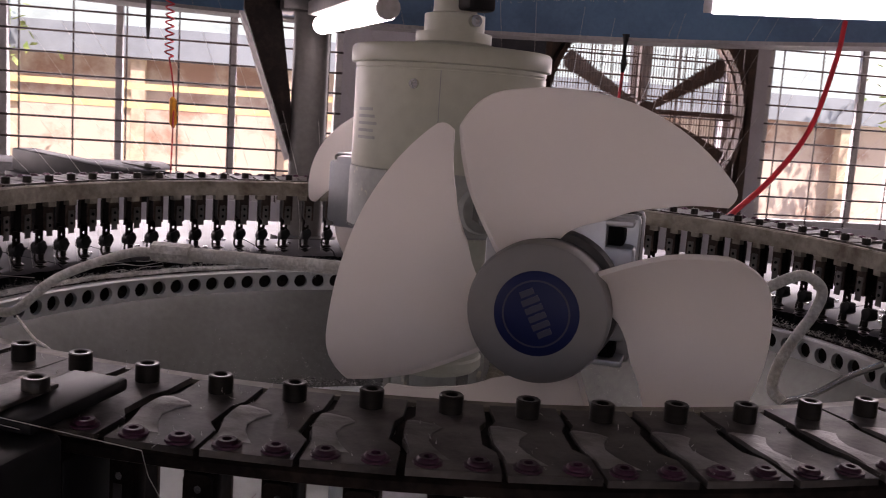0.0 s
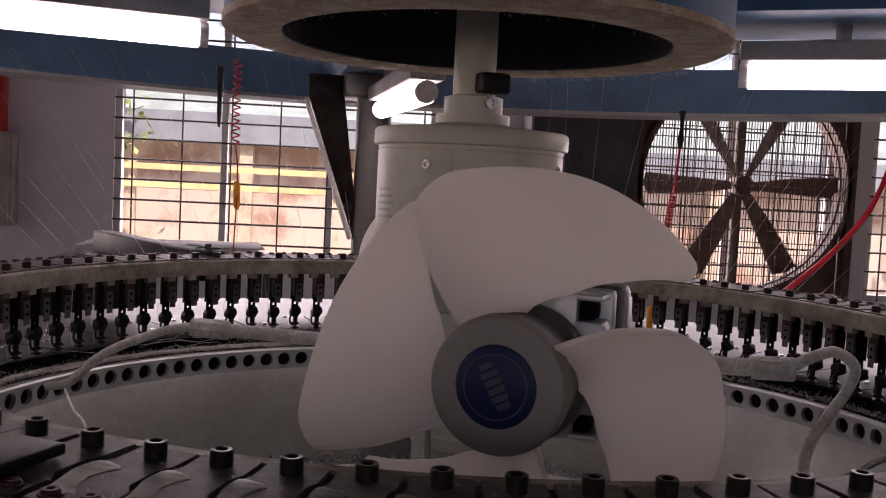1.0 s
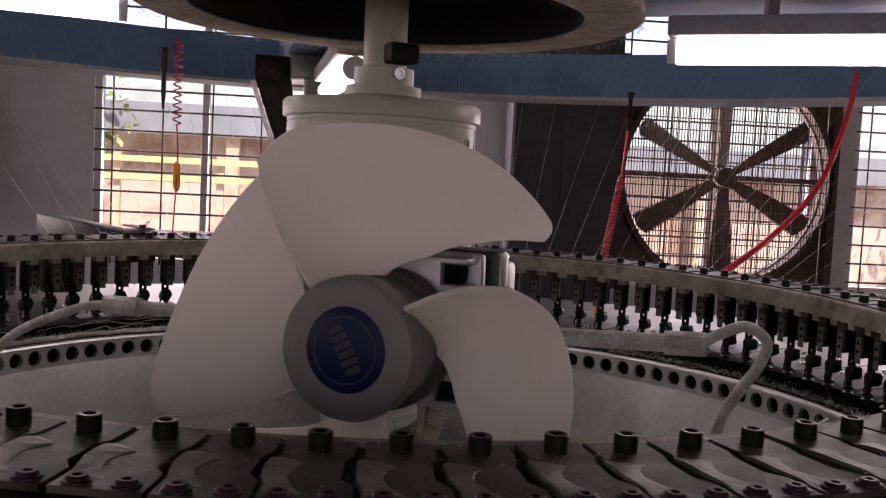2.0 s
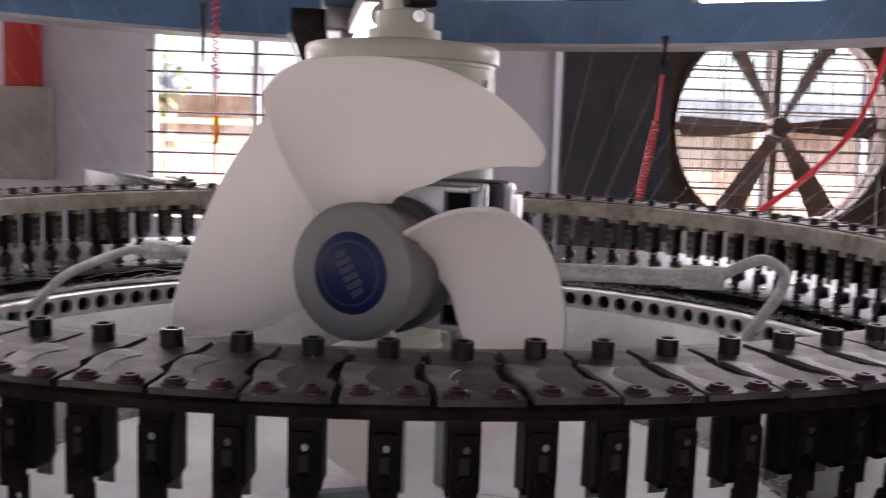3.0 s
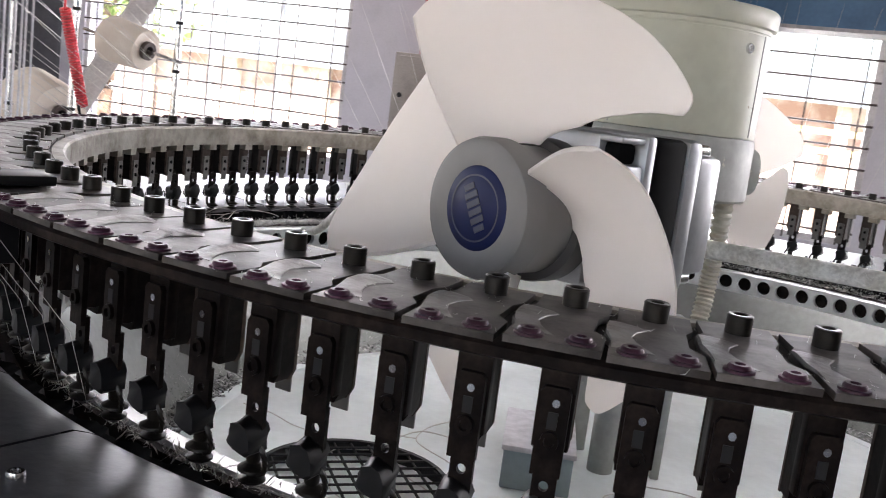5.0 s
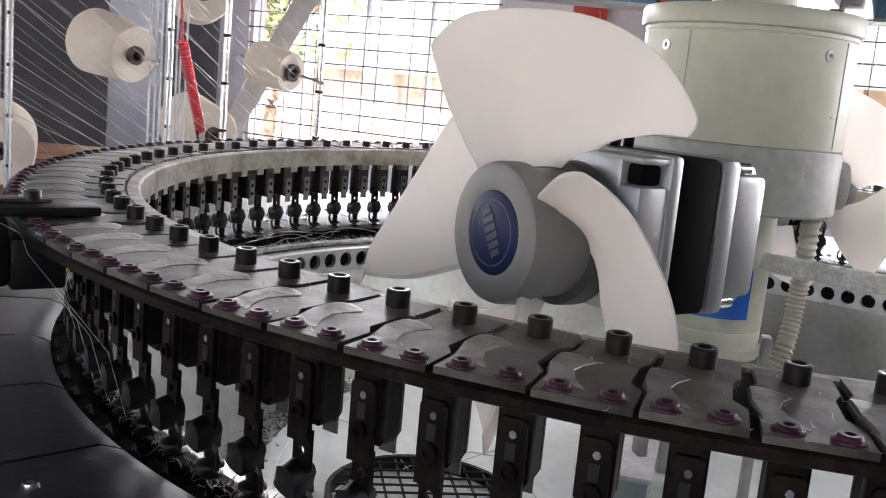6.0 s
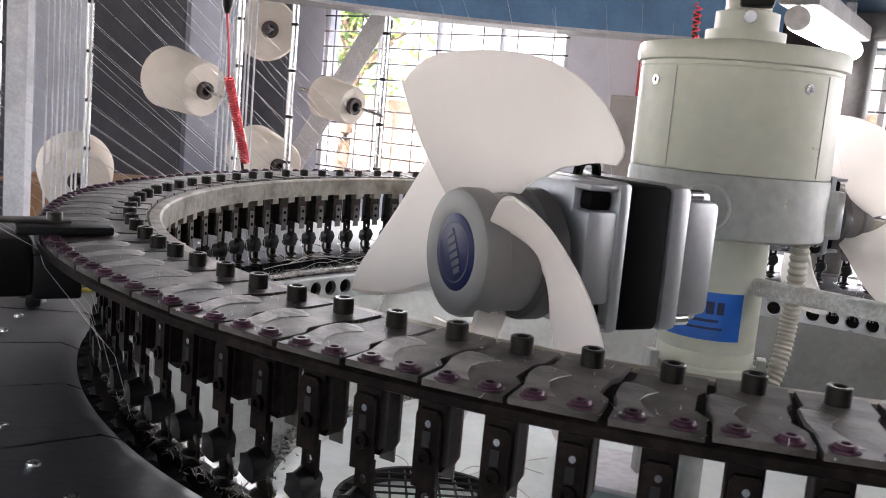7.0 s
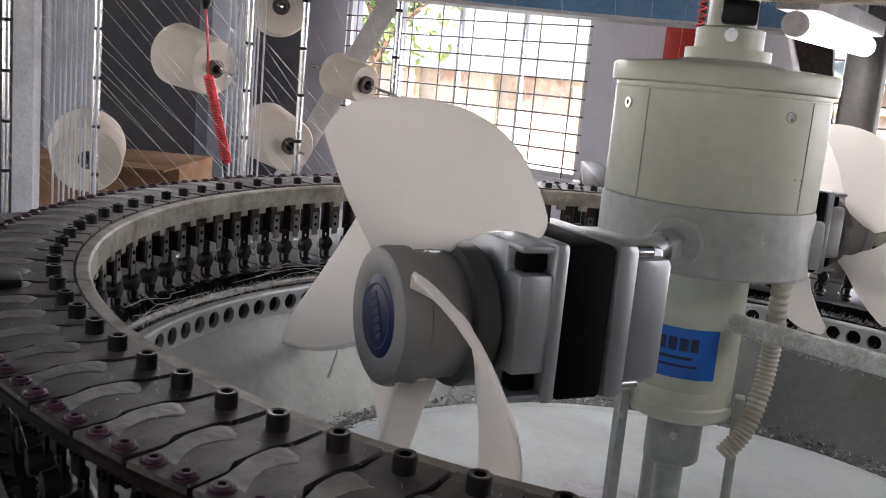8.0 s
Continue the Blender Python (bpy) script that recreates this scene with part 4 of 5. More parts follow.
# ---------------------------------------------------------------- frame above
def upper_frame():
    f = thing("overhead_frame", "blue-painted ring beam over the knitting machine", "machine frame", TOP)
    part("ring_beam", lathe(B(), [(1.30, 0.305), (1.37, 0.305), (1.37, 0.40), (1.30, 0.40)], 96, closed=True), "blue", f)
    part("beam_edge", lathe(B(), [(1.28, 0.297), (1.385, 0.297), (1.385, 0.3045), (1.28, 0.3045)], 96, closed=True), "lampgrey", f)
    part("hub_plate", lathe(B(), [(0.176, 0.252), (0.180, 0.249), (0.222, 0.249), (0.226, 0.252), (0.226, 0.30), (0.176, 0.30)], 96, closed=True), "blue", f)
    part("hub_edge", lathe(B(), [(0.176, 0.2485), (0.179, 0.2462), (0.221, 0.2462), (0.2275, 0.2495), (0.2275, 0.256), (0.2265, 0.256)], 96), "fluffy", f, "lint-covered rim of the hub plate")
    # near-black lining over the blue inside; the hole's darkness is in its colour
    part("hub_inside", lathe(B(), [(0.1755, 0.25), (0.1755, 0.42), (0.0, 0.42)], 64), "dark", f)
    for a in (96.3, 216.3, 336.3):
        part("arm", box(B(), 0.20, 1.31, -0.06, 0.06, 0.30, 0.40, 0.004, m=pose(0, 0, 0, 0, 0, a)), "blue", f)
    # boards that the lamps hang from
    for a, b in (((-0.286, 0.205), (-0.86, 0.04)), ((0.325, 0.161), (0.90, -0.11))):
        a, b = Vector((*a, 0)), Vector((*b, 0))
        d = (b - a).normalized()
        part("lamp_board", box(B(), -0.12, (b - a).length + 0.1, -0.09, 0.09, 0.312, 0.328, 0.002, m=Matrix.Translation(a) @ d.to_track_quat("X", "Z").to_matrix().to_4x4()), "blue", f)
    # machine legs that carry the ring beam
    for a in (96.3, 216.3, 336.3):
        m = thing("steel_support", "dark steel support post with a slanting brace", "support post", pose(0, 0, 0, 0, 0, a))
        part("post", rod(B(), (0.767, 0, H - 0.125), (0.767, 0, H + 0.262), 0.030, 28), "leg", m)
        part("top_block", box(B(), 0.72, 0.815, -0.055, 0.055, H + 0.262, H + 0.2998, 0.004), "leg", m)
        part("brace", prism(B(), [(0.030, H + 0.105), (0.052, H + 0.262), (0.052, H + 0.298), (0.112, H + 0.298), (0.112, H + 0.262), (0.030, H + 0.030)], 0.758, 0.774, "x"), "iron", m)
        part("brace_edge", prism(B(), [(0.030, H + 0.024), (0.112, H + 0.255), (0.119, H + 0.255), (0.036, H + 0.020)], 0.756, 0.776, "x"), "lampgrey", m)
        part("brace_bolt", rod(B(), (0.752, 0.040, H + 0.075), (0.760, 0.040, H + 0.075), 0.007, 10), "bolt", m)
        part("base", lathe(B(), [(0.03, -0.02), (0.055, -0.02), (0.055, -0.0), (0.03, 0.0)], 24, Matrix.Translation((0.767, 0, H - 0.104)), closed=True), "leg", m)
    # fluorescent lamps under the frame
    for a, b in (((-0.286, 0.205, 0.272), (-0.86, 0.04, 0.272)), ((0.325, 0.161, 0.258), (0.90, -0.11, 0.258)), ((-0.073, 0.692, 0.240), (-0.029, 0.248, 0.228))):
        a, b = Vector(a), Vector(b)
        L = thing("tube_lamp", "lit white fluorescent tube in a grey holder", "lamp", pose(0, 0, H), group="lamps under the frame")
        part("glow_tube", rod(B(), a, b, 0.0145, 16), "tube", L)
        d = (b - a).normalized()
        part("housing", box(B(), 0, (b - a).length + 0.02, -0.022, 0.022, 0.014, 0.036, 0.003, m=Matrix.Translation(a - d * 0.01) @ d.to_track_quat("X", "Z").to_matrix().to_4x4()), "lampgrey", L)
        for k in (0.15, 0.85):
            q = a + (b - a) * k
            part("hanger", box(B(), q.x - 0.006, q.x + 0.006, q.y - 0.006, q.y + 0.006, q.z + 0.034, 0.47), "lampgrey", L)
        for q, s in ((a, -1), (b, 1)):
            part("end_cap", rod(B(), q, q + d * s * 0.010, 0.0135, 16), "paper", L)


upper_frame()


# ---------------------------------------------------------------- yarn creel
def creel():
    for x, y in ((-2.672, 0.809), (-2.536, 1.045), (-2.249, 1.437), (-2.126, 1.574), (-1.896, 1.796)):
        r = thing("creel_rod", "thin bright steel creel rod with clips", "creel rod", pose(x, y, 0), group="creel rods")
        part("rod", rod(B(), (0, 0, 0), (0, 0, 2.9), 0.0115, 12), "chrome", r)
        for k in range(9):
            part("clip", rod(B(), (0, 0, 0.85 + 0.16 * k), (0, 0, 0.86 + 0.16 * k), 0.0135, 10), "dark", r)
        part("foot", rod(B(), (0, 0, 0), (0, 0, 0.02), 0.05, 20), "leg", r)
    for x, y, z, rx, rz, u in ((-2.412, 1.340, 0.120, 100, 88, 0.93), (-2.053, 1.738, 0.106, 100, 88, 0.66), (-2.761, 1.157, -0.235, 96, 58, 1.15), (-2.318, 1.652, -0.135, 98, 72, 0.95), (-2.333, 1.642, 0.343, 94, 50, 1.0)):
        c = thing("yarn_cone", "cream wound yarn cone on a creel pin", "yarn cone", pose(x, y, H + z, rx, 0, rz), group="yarn cones on the creel")
        part("winding", lathe(B(), [(0.030, 0.116 * u), (0.097 * u, 0.120 * u), (0.102 * u, 0.112 * u), (0.118 * u, -0.105 * u), (0.112 * u, -0.118 * u), (0.030, -0.118 * u)], 40), "cone", c)
        part("core", lathe(B(), [(0.0300, 0.112 * u), (0.0305, 0.116 * u + 0.018), (0.017, 0.116 * u + 0.018), (0.017, -0.12 * u)], 24), "conecore", c)
        part("pin", rod(B(), (0, 0, -0.20), (0, 0, 0.23), 0.0055, 8), "chrome", c)
    b = thing("cardboard_box", "brown open cardboard box on a stool", "box", pose(-3.038, 1.495, H - 0.40, 0, 0, 35))
    part("body", box(B(), -0.30, 0.30, -0.22, 0.22, -0.30, 0.12, 0.004), "card", b)
    part("flap", box(B(), -0.30, 0.30, -0.40, -0.22, 0.11, 0.118), "card", b)
    part("stand", box(B(), -0.2, 0.2, -0.15, 0.15, -0.90, -0.30, 0.004), "leg", b)


creel()


def coil(a, b, r, turns, n=10):
    a, b = Vector(a), Vector(b)
    d = (b - a).normalized()
    u = d.cross(Vector((1, 0.3, 0))).normalized()
    v = d.cross(u)
    return [a + (b - a) * i / (turns * n) + r * (math.cos(TAU * i / n) * u + math.sin(TAU * i / n) * v) for i in range(turns * n + 1)]


def cords():
    # stop-motion leads hanging from the ring beam
    c = thing("coiled_lead", "thin coiled lead with an orange tag and a black plug", "cable", TOP, group="hanging leads")
    part("plug", tube(B(), [(-0.342, 0.743, 0.30), (-0.342, 0.743, 0.262), (-0.342, 0.743, 0.258), (-0.342, 0.743, 0.225), (-0.342, 0.743, 0.20)], [0.0055, 0.0055, 0.004, 0.004, 0.002], 10), "black", c)
    part("coil", tube(B(), coil((-0.300, 0.640, 0.30), (-0.300, 0.640, 0.17), 0.006, 12, 8), 0.0013, 5), "redcord", c, "dark red coil")
    part("wire", tube(B(), curve_points([(-0.300, 0.640, 0.17), (-0.292, 0.610, 0.14), (-0.287, 0.585, 0.10), (-0.287, 0.560, 0.0)]), 0.0012, 5), "redcord", c)
    part("tag", tube(B(), [(-0.289, 0.588, 0.112), (-0.2885, 0.587, 0.108), (-0.2875, 0.586, 0.075), (-0.287, 0.585, 0.068)], [0.002, 0.0055, 0.0055, 0.002], 8), "orange", c)
    c = thing("coiled_lead", "bright red coiled lead with a black plug and orange tag", "cable", TOP, group="hanging leads")
    part("plug", tube(B(), [(0.417, 0.643, 0.262), (0.417, 0.643, 0.215), (0.415, 0.640, 0.200)], [0.006, 0.0055, 0.003], 10), "dark", c)
    part("coil", tube(B(), coil((0.407, 0.631, 0.125), (0.372, 0.580, 0.0), 0.0050, 24, 8), 0.0017, 5), "redcord", c)
    part("wire", tube(B(), [(0.415, 0.640, 0.200), (0.407, 0.631, 0.125)], 0.0026, 6), "redcord", c)
    part("tag", tube(B(), [(0.383, 0.640, -0.06), (0.383, 0.640, -0.065), (0.383, 0.640, -0.112), (0.383, 0.640, -0.122)], [0.002, 0.006, 0.006, 0.002], 8), "orange", c)
    c = thing("red_cable", "thick red cable sagging from the frame to the ring", "cable", TOP)
    part("cable", tube(B(), curve_points([(0.735, 0.53, 0.30), (0.72, 0.52, 0.235), (0.665, 0.48, 0.13), (0.57, 0.41, 0.055), (0.461, 0.332, -0.002)]), 0.0042, 8), "redcord", c)
    c = thing("coiled_lead", "bright red coiled lead hanging before the creel", "cable", TOP, group="hanging leads")
    part("plug", tube(B(), [(-0.722, 0.048, 0.30), (-0.722, 0.048, 0.21), (-0.722, 0.048, 0.20)], [0.007, 0.007, 0.003], 10), "black", c)
    part("wire", tube(B(), curve_points([(-0.722, 0.048, 0.20), (-0.722, 0.053, 0.16), (-0.726, 0.060, 0.115)]), 0.0016, 6), "redcord", c)
    part("coil", tube(B(), coil((-0.726, 0.060, 0.115), (-0.725, 0.098, 0.0), 0.0056, 34, 8), 0.0018, 5), "redcord", c)
    part("hook", rod(B(), (-0.729, 0.095, 0.0), (-0.70, 0.10, -0.125), 0.002, 6), "dark", c)


cords()


def yarns():
    """One yarn to each guide, from the feed wheels high over the machine."""
    random.seed(21)
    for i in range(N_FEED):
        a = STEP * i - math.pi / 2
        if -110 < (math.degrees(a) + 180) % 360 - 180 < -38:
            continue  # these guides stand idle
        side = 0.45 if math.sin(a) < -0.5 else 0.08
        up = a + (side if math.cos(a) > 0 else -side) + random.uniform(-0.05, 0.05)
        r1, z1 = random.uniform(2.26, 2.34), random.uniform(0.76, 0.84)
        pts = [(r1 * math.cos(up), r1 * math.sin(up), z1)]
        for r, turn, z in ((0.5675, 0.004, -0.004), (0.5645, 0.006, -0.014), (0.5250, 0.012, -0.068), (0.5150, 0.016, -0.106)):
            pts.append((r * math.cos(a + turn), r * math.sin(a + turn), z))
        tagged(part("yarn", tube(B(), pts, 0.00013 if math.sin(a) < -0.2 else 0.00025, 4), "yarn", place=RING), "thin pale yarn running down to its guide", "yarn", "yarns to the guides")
    w = thing("feed_wheel_ring", "steel ring of feed wheels hanging above the machine", "machine ring", TOP)
    part("ring", lathe(B(), [(2.25, 0.75), (2.35, 0.75), (2.35, 0.85), (2.25, 0.85)], 96, closed=True), "leg", w)
    for a in (96.3, 216.3, 336.3):
        part("hanger", box(B(), 2.27, 2.33, -0.03, 0.03, 0.85, 3.0, m=pose(0, 0, 0, 0, 0, a)), "leg", w)
    for i in range(15):
        p = Vector((-2.75 + 0.009 * i, 0.55 + 0.009 * i, 1.25 - 0.088 * i + random.uniform(-0.02, 0.02)))
        a = radians(160 + 3.3 * i)
        q = Vector((0.565 * math.cos(a), 0.565 * math.sin(a), -0.004))
        tagged(part("yarn", tube(B(), [p, q], 0.00032, 4), "yarn", place=RING), "pale yarn slanting from the creel to the ring", "yarn", "yarns from the creel")


yarns()


def creel_extras():
    for x, y, n in ((-2.484, 0.867, 9), (-2.183, 1.301, 8)):
        t = thing("yarn_tubes", "bundle of white plastic yarn tubes on the creel", "tube bundle", pose(x, y, 0), group="tube bundles")
        for k in range(n):
            part("tube", rod(B(), (0.010 * k, 0.012 * k + 0.004 * (k % 2), 0), (0.010 * k - 0.012 + 0.004 * (k % 3), 0.012 * k, 2.9), 0.0034, 6), "paper", t)
    p = thing("square_post", "pale square post of the yarn creel", "post", pose(-2.498, 0.783, 0, 0, 0, 40))
    part("post", box(B(), -0.032, 0.032, -0.03, 0.03, 0, 2.8, 0.003), "paper", p)
    part("foot", box(B(), -0.06, 0.06, -0.06, 0.06, 0, 0.02), "leg", p)
    b = thing("slanting_strut", "light grey slanting strut behind the creel", "strut", pose(0, 0, 0))
    a, q = Vector((-2.120, 2.155, H + 0.616)), Vector((-2.638, 1.651, H - 0.812))
    d = (a - q).normalized()
    part("strut", box(B(), -0.05, 0.05, -0.04, 0.04, -0.35, (a - q).length + 0.3, 0.003, m=Matrix.Translation(q) @ d.to_track_quat("Z", "Y").to_matrix().to_4x4()), "frame", b)
    s = thing("side_table", "low dark table with white paper sheets on it", "table", pose(-0.86, 3.1, 0, 0, 0, 6))
    part("tabletop", box(B(), -0.42, 0.42, -0.28, 0.28, H - 0.24, H - 0.21, 0.004), "leg", s)
    for x in (-0.38, 0.38):
        for y in (-0.24, 0.24):
            part("leg", box(B(), x - 0.02, x + 0.02, y - 0.02, y + 0.02, 0, H - 0.24), "leg", s)
    s = thing("paper_stack", "white paper sheets piled on the side table", "paper", pose(-0.86, 3.1, H - 0.209, 0, 0, 6))
    part("paper_ream", box(B(), -0.36, 0.34, -0.20, 0.20, 0, 0.04, 0.006), "paper", s)
    part("sheet", box(B(), -0.33, 0.35, -0.21, 0.18, 0.041, 0.046, 0.001, m=pose(0, 0, 0, 0, 0, 4)), "paper", s)
    # plain dark boxes added to darken the background behind the creel
    for x, y, w in ((-3.30, 1.78, 0.21), (-2.94, 2.23, 0.095), (-3.60, 1.35, 0.09)):
        c = thing("dark_locker", "tall narrow dark blue-grey filler box added behind the creel", "locker", pose(x, y, 0, 0, 0, 55), group="lockers behind the creel")
        part("case", box(B(), -w, w, -0.0, 0.4, 0, 2.9, 0.006), "darkwall", c)
        part("door", box(B(), -w + 0.015, w - 0.015, -0.012, -0.001, 0.05, 2.85, 0.004), "darkwall", c)
    n = thing("air_nozzle", "small steel air nozzle on a black block", "nozzle", pose(-0.446, -0.386, H - 0.0985, 0, 0, 54))
    part("block", box(B(), -0.006, 0.006, -0.007, 0.007, 0, 0.012, 0.0015), "black", n)
    part("tip", tube(B(), [(-0.026, 0, 0.009), (-0.012, 0, 0.009), (-0.010, 0, 0.009), (0.014, 0, 0.009), (0.026, 0, 0.009)], [0.002, 0.002, 0.0032, 0.0032, 0.0012], 10), "chrome", n)
    h = thing("yellow_hose", "thin yellow air hose lying on the cam plates", "hose", pose(0, 0, H - 0.0985))
    for pts in ([(-0.63, -0.56, -0.022), (-0.575, -0.43, 0.003), (-0.547, -0.365, 0.003), (-0.536, -0.332, 0.003), (-0.512, -0.312, 0.003), (-0.480, -0.308, 0.003), (-0.462, -0.300, 0.003)],
                [(-0.60, -0.58, -0.022), (-0.54, -0.45, 0.003), (-0.507, -0.382, 0.003), (-0.470, -0.333, 0.003), (-0.458, -0.312, 0.003)]):
        part("hose", tube(B(), curve_points(pts), 0.0022, 8), "yellow", h)


creel_extras()


def fuzz(name, label, spots, size, parent_place=TOP, seed=4, mat="white_lint"):
    """Loose lint fibres at spots, as one mesh."""
    random.seed(seed)
    verts, faces = [], []
    for c in spots:
        c = Vector(c)
        u = Vector((random.gauss(0, 1), random.gauss(0, 1), random.gauss(0, 1))).normalized() * size * random.uniform(0.3, 1.2)
        v = u.cross(Vector((random.uniform(-1, 1), random.uniform(-1, 1), 1))).normalized() * size * 0.08
        w = u * 0.5 + u.cross(v).normalized() * size * 0.3
        o = len(verts)
        verts += [tuple(c - v), tuple(c + w), tuple(c + u), tuple(c + w + v)]
        faces.append((o, o + 1, o + 2, o + 3))
    me = bpy.data.meshes.new(name)
    me.from_pydata(verts, [], faces)
    me.materials.append(M[mat])
    ob = tagged(new(name, me), label, "lint", kind="stuff")
    ob.matrix_basis = parent_place
    return ob


def all_fuzz():
    random.seed(31)
    ring = []
    for k in range(1500):
        a, r = random.uniform(0, TAU), random.choice((random.gauss(0.2265, 0.002), random.uniform(0.176, 0.227)))
        ring.append((r * math.cos(a), r * math.sin(a), 0.2465 - abs(random.gauss(0, 0.0015))))
    fuzz("frame_lint", "pale lint hanging from the hub plate's rim", ring, 0.006)
    pipe = []
    for k in range(900):
        t = random.random()
        for p, q, r in (((0.036, -0.010, -0.032), (0.286, -0.079, -0.027), 0.0085), ((-0.05, 0.02, -0.036), (-0.262, 0.094, -0.036), 0.007)):
            c = Vector(p).lerp(Vector(q), t)
            a = random.uniform(0, TAU)
            pipe.append((c.x + r * 0.3 * math.cos(a), c.y + r * 0.9 * math.cos(a), c.z + r * math.sin(a)))
    fuzz("pipe_lint", "white lint clinging to the suction pipes", pipe, 0.006)
    clamp = []
    for k in range(500):
        a = random.uniform(0, TAU)
        clamp.append((0.084 * math.cos(a), 0.084 * math.sin(a), 0.011))
        clamp.append((0.043 * math.cos(a), 0.043 * math.sin(a), random.uniform(-0.118, -0.100)))
    fuzz("column_lint", "lint caught under the column's clamp", clamp, 0.005)
    tops = []
    for k in range(2600):
        a, r = random.uniform(0, TAU), random.uniform(0.488, 0.562)
        tops.append((r * math.cos(a), r * math.sin(a), -0.0034))
    edge = []
    for k in range(14000):
        a = random.gauss(radians(172), radians(36)) if k % 3 else random.uniform(radians(-20), radians(200))
        r = random.gauss(0.5005, 0.0035)
        edge.append((r * math.cos(a), r * math.sin(a), -0.1150 + abs(random.gauss(0, 0.0035)) - 0.4 * abs(r - 0.5005)))
    fuzz("needle_lint", "thick white lint along the needle edge", edge, 0.0055, seed=6)
    crumbs = []
    for k in range(7000):
        a, up = random.uniform(0, TAU), abs(random.gauss(0, 0.022))
        r = 0.407 + up * 0.57
        crumbs.append((r * math.cos(a), r * math.sin(a), -0.2540 + up))
    fuzz("bowl_lint", "grey lint crumbs on the bowl's lower wall", crumbs, 0.0040, seed=7, mat="lint")
    fuzz("ring_lint", "short lint lying on the ring's plates", tops, 0.0035, RING)


all_fuzz()


def bowl_things():
    n = thing("wire_basket", "black netted wire basket standing in the bowl", "basket", pose(-0.165, -0.185, H - 0.2555, 0, 0, 40))
    for k in range(11):
        x = -0.075 + 0.015 * k
        h = math.sqrt(max(0.0785 ** 2 - x * x, 1e-6))
        part("wire", rod(B(), (x, -h, 0.010), (x, h, 0.010), 0.0012, 6), "net", n)
        part("wire", rod(B(), (-h, x, 0.0122), (h, x, 0.0122), 0.0012, 6), "net", n)
    part("band", lathe(B(), [(0.076, 0.0), (0.080, 0.0), (0.080, 0.013), (0.076, 0.013)], 40, closed=True), "net", n)
    b = thing("perspex_box", "small blue-grey perspex box in the bowl", "box", pose(-0.05, -0.045, H - 0.2555, 0, 0, 15))
    part("body", box(B(), -0.03, 0.03, -0.05, 0.05, 0, 0.035, 0.002), "clear", b)
    part("lid", box(B(), -0.032, 0.032, -0.052, 0.052, 0.035, 0.04, 0.001), "paper", b)
    random.seed(8)
    for k in range(22):
        a, r = random.uniform(-2.6, -0.4), random.uniform(0.08, 0.34)
        p = Vector((r * math.cos(a), r * math.sin(a), -0.253))
        pts = [p]
        t = random.uniform(0, TAU)
        for q in range(5):
            t += random.uniform(-0.9, 0.9)
            pts.append(pts[-1] + Vector((0.035 * math.cos(t), 0.035 * math.sin(t), 0)))
        for q in range(1, 5):
            pts[q].z += random.uniform(0, 0.008)
        tagged(part("loose_yarn", tube(B(), curve_points(pts, 4), 0.0006, 4), "yarn", place=TOP), "loose white yarn end lying in the bowl", "yarn", "loose yarn ends")

    # yarn ends trailing over the needles
    for k in range(18):
        a, r = radians(random.uniform(105, 215)), random.uniform(0.470, 0.515)
        pts = []
        for i in range(6):
            a += random.uniform(0.02, 0.07)
            r += random.uniform(-0.010, 0.010)
            pts.append((r * math.cos(a), r * math.sin(a), -0.100 + random.uniform(-0.006, 0.008)))
        tagged(part("loose_yarn", tube(B(), curve_points(pts, 4), 0.00035, 4), "yarn", place=TOP), "loose white yarn end trailing over the needle edge", "yarn", "loose yarn ends")


bowl_things()


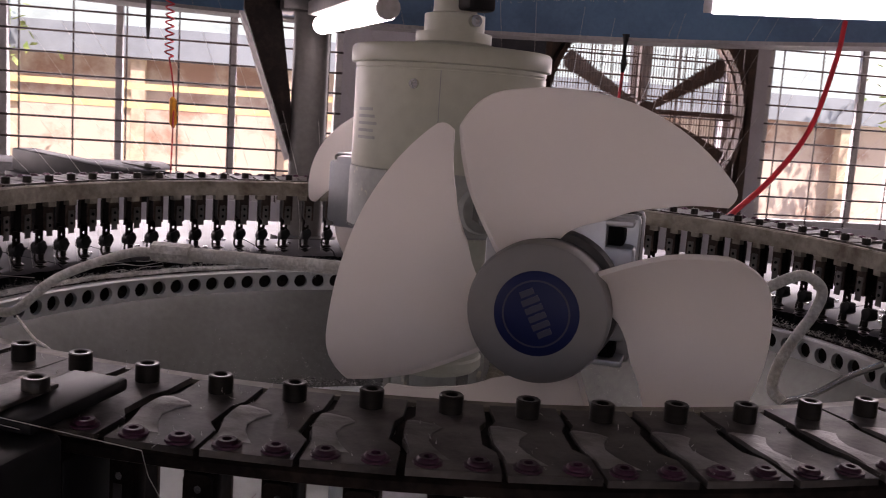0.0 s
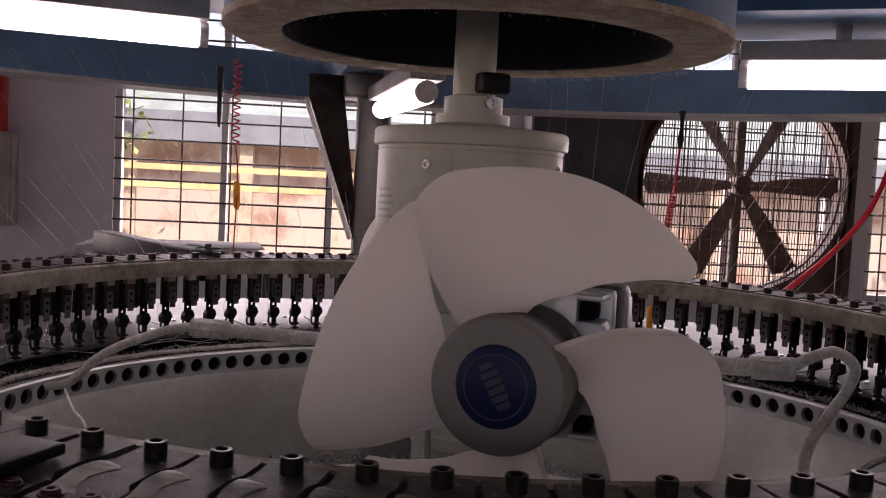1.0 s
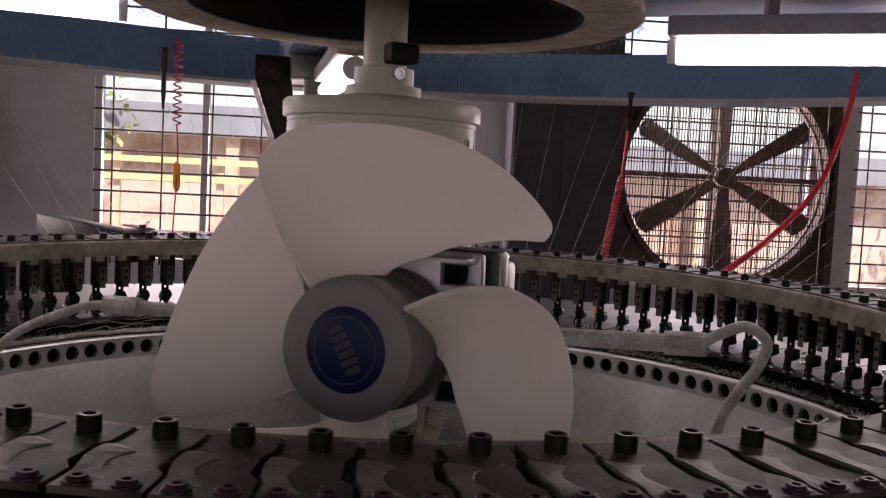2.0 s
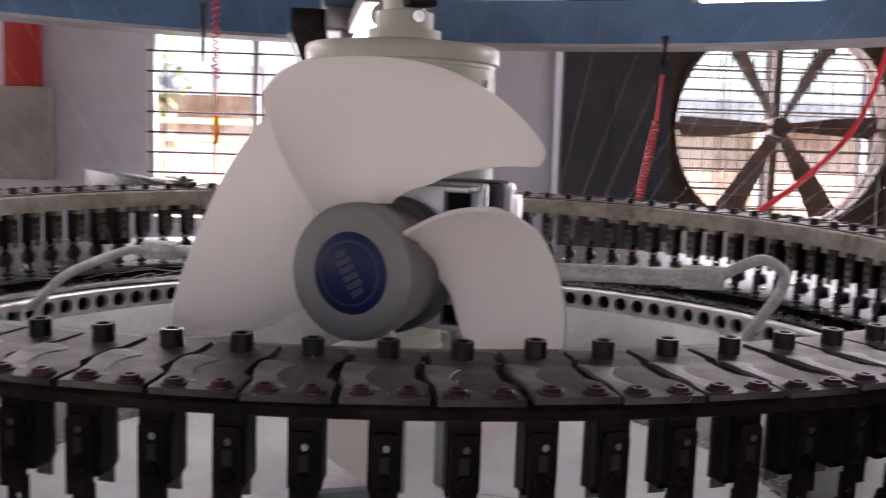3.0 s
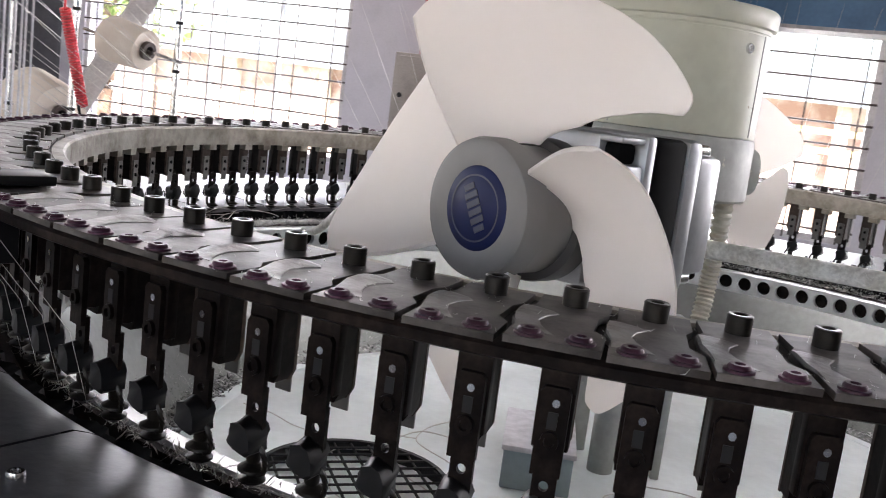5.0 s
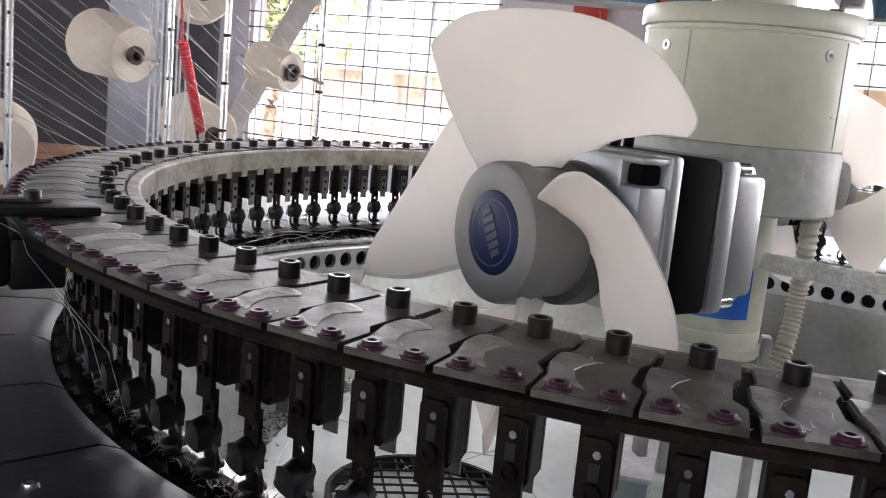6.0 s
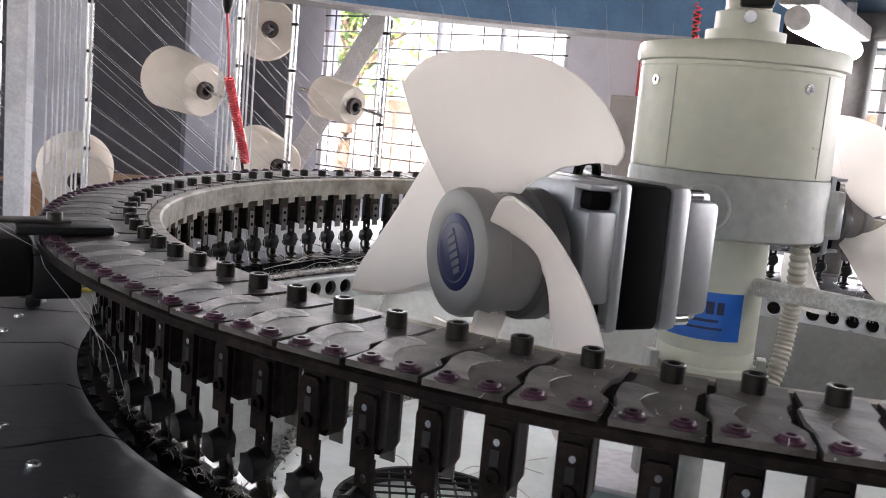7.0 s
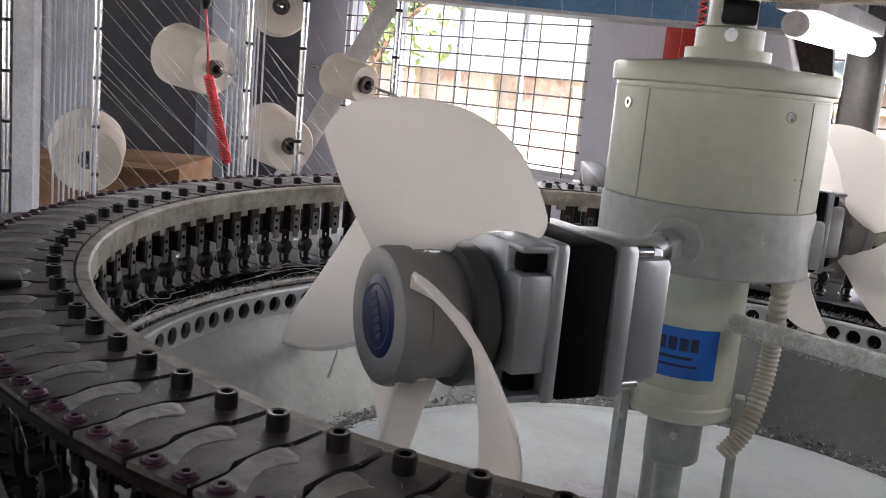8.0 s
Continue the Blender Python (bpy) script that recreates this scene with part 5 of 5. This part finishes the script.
# ---------------------------------------------------------------- wall fan
def wall_fan():
    f = thing("exhaust_fan", "large rusty exhaust fan with a wire guard in the window", "exhaust fan", pose(2.79, WALL_Y - 0.16, H + 0.25))
    part("frame_ring", lathe(B(), [(0.80, -0.10), (0.84, -0.10), (0.84, 0.10), (0.80, 0.10)], 64, pose(0, 0, 0, 90), closed=True), "fanmetal", f)
    for k in range(19):
        z = -0.765 + 0.085 * k
        h = math.sqrt(max(0.82 ** 2 - z * z, 0))
        part("guard_wire", rod(B(), (-h, -0.12, z), (h, -0.12, z), 0.004, 6), "fanmetal", f)
        part("guard_wire", rod(B(), (z, -0.13, -h), (z, -0.13, h), 0.004, 6), "fanmetal", f)
    for k in range(74):
        x = -0.803 + 0.022 * k
        h = math.sqrt(0.825 ** 2 - x * x)
        part("mesh_wire", rod(B(), (x, -0.108, -h), (x, -0.108, h), 0.0032, 4), "fanmetal", f)
    bm = B()
    loops = []
    for y in (0.0, 0.012):
        for square in (0, 1):
            row = []
            for k in range(64):
                a = TAU * k / 64
                c, d = math.cos(a), math.sin(a)
                r = 0.805 / max(abs(c), abs(d)) if square else 0.79
                row.append(bm.verts.new((r * c, y, r * d)))
            loops.append(row)
    for k in range(64):
        j = (k + 1) % 64
        for p, q in ((0, 1), (1, 3), (3, 2), (2, 0)):
            bm.faces.new((loops[p][k], loops[q][k], loops[q][j], loops[p][j]))
    part("mounting_plate", bm, "fanmetal", f, "dark square plate round the fan's opening")
    part("cross_bar", box(B(), -0.03, 0.03, 0.05, 0.10, -0.82, 0.82), "fanmetal", f)
    part("cross_bar", box(B(), -0.82, 0.82, 0.05, 0.10, -0.02, 0.02), "fanmetal", f)
    part("gear_case", rod(B(), (0, -0.04, 0), (0, 0.12, 0), 0.07, 24), "fanmetal", f)
    for s in (-1, 1):
        part("side_panel", box(B(), s * 0.84 - 0.03, s * 0.84 + 0.03, -0.1, 0.1, -0.88, 0.88), "fanmetal", f)
    rotor = part("rotor", rod(B(), (0, -0.07, 0), (0, 0.04, 0), 0.075, 20), "fanmetal", f)
    for k in range(6):
        bm = B()
        prof = [(0.08, -0.03, 0.02), (0.08, 0.03, -0.03), (0.40, 0.075, -0.05), (0.74, 0.10, -0.05), (0.77, 0.02, 0.0), (0.74, -0.07, 0.04), (0.40, -0.05, 0.03)]
        top = [bm.verts.new((r, y - 0.004, t)) for r, t, y in prof]
        bot = [bm.verts.new((r, y + 0.004, t)) for r, t, y in prof]
        bm.faces.new(top)
        bm.faces.new(bot[::-1])
        for i in range(7):
            j = (i + 1) % 7
            bm.faces.new((top[i], bot[i], bot[j], top[j]))
        part("blade", bm, "fanmetal", rotor, place=pose(0, 0, 0, 0, 60 * k, 0))
    return rotor


ROTOR = wall_fan()


def motions():
    walk(ROTOR, [(0.1 * i, pose(0, 0, 0, 0, 30 + 15.0 * i, 0)) for i in range(81)])


motions()
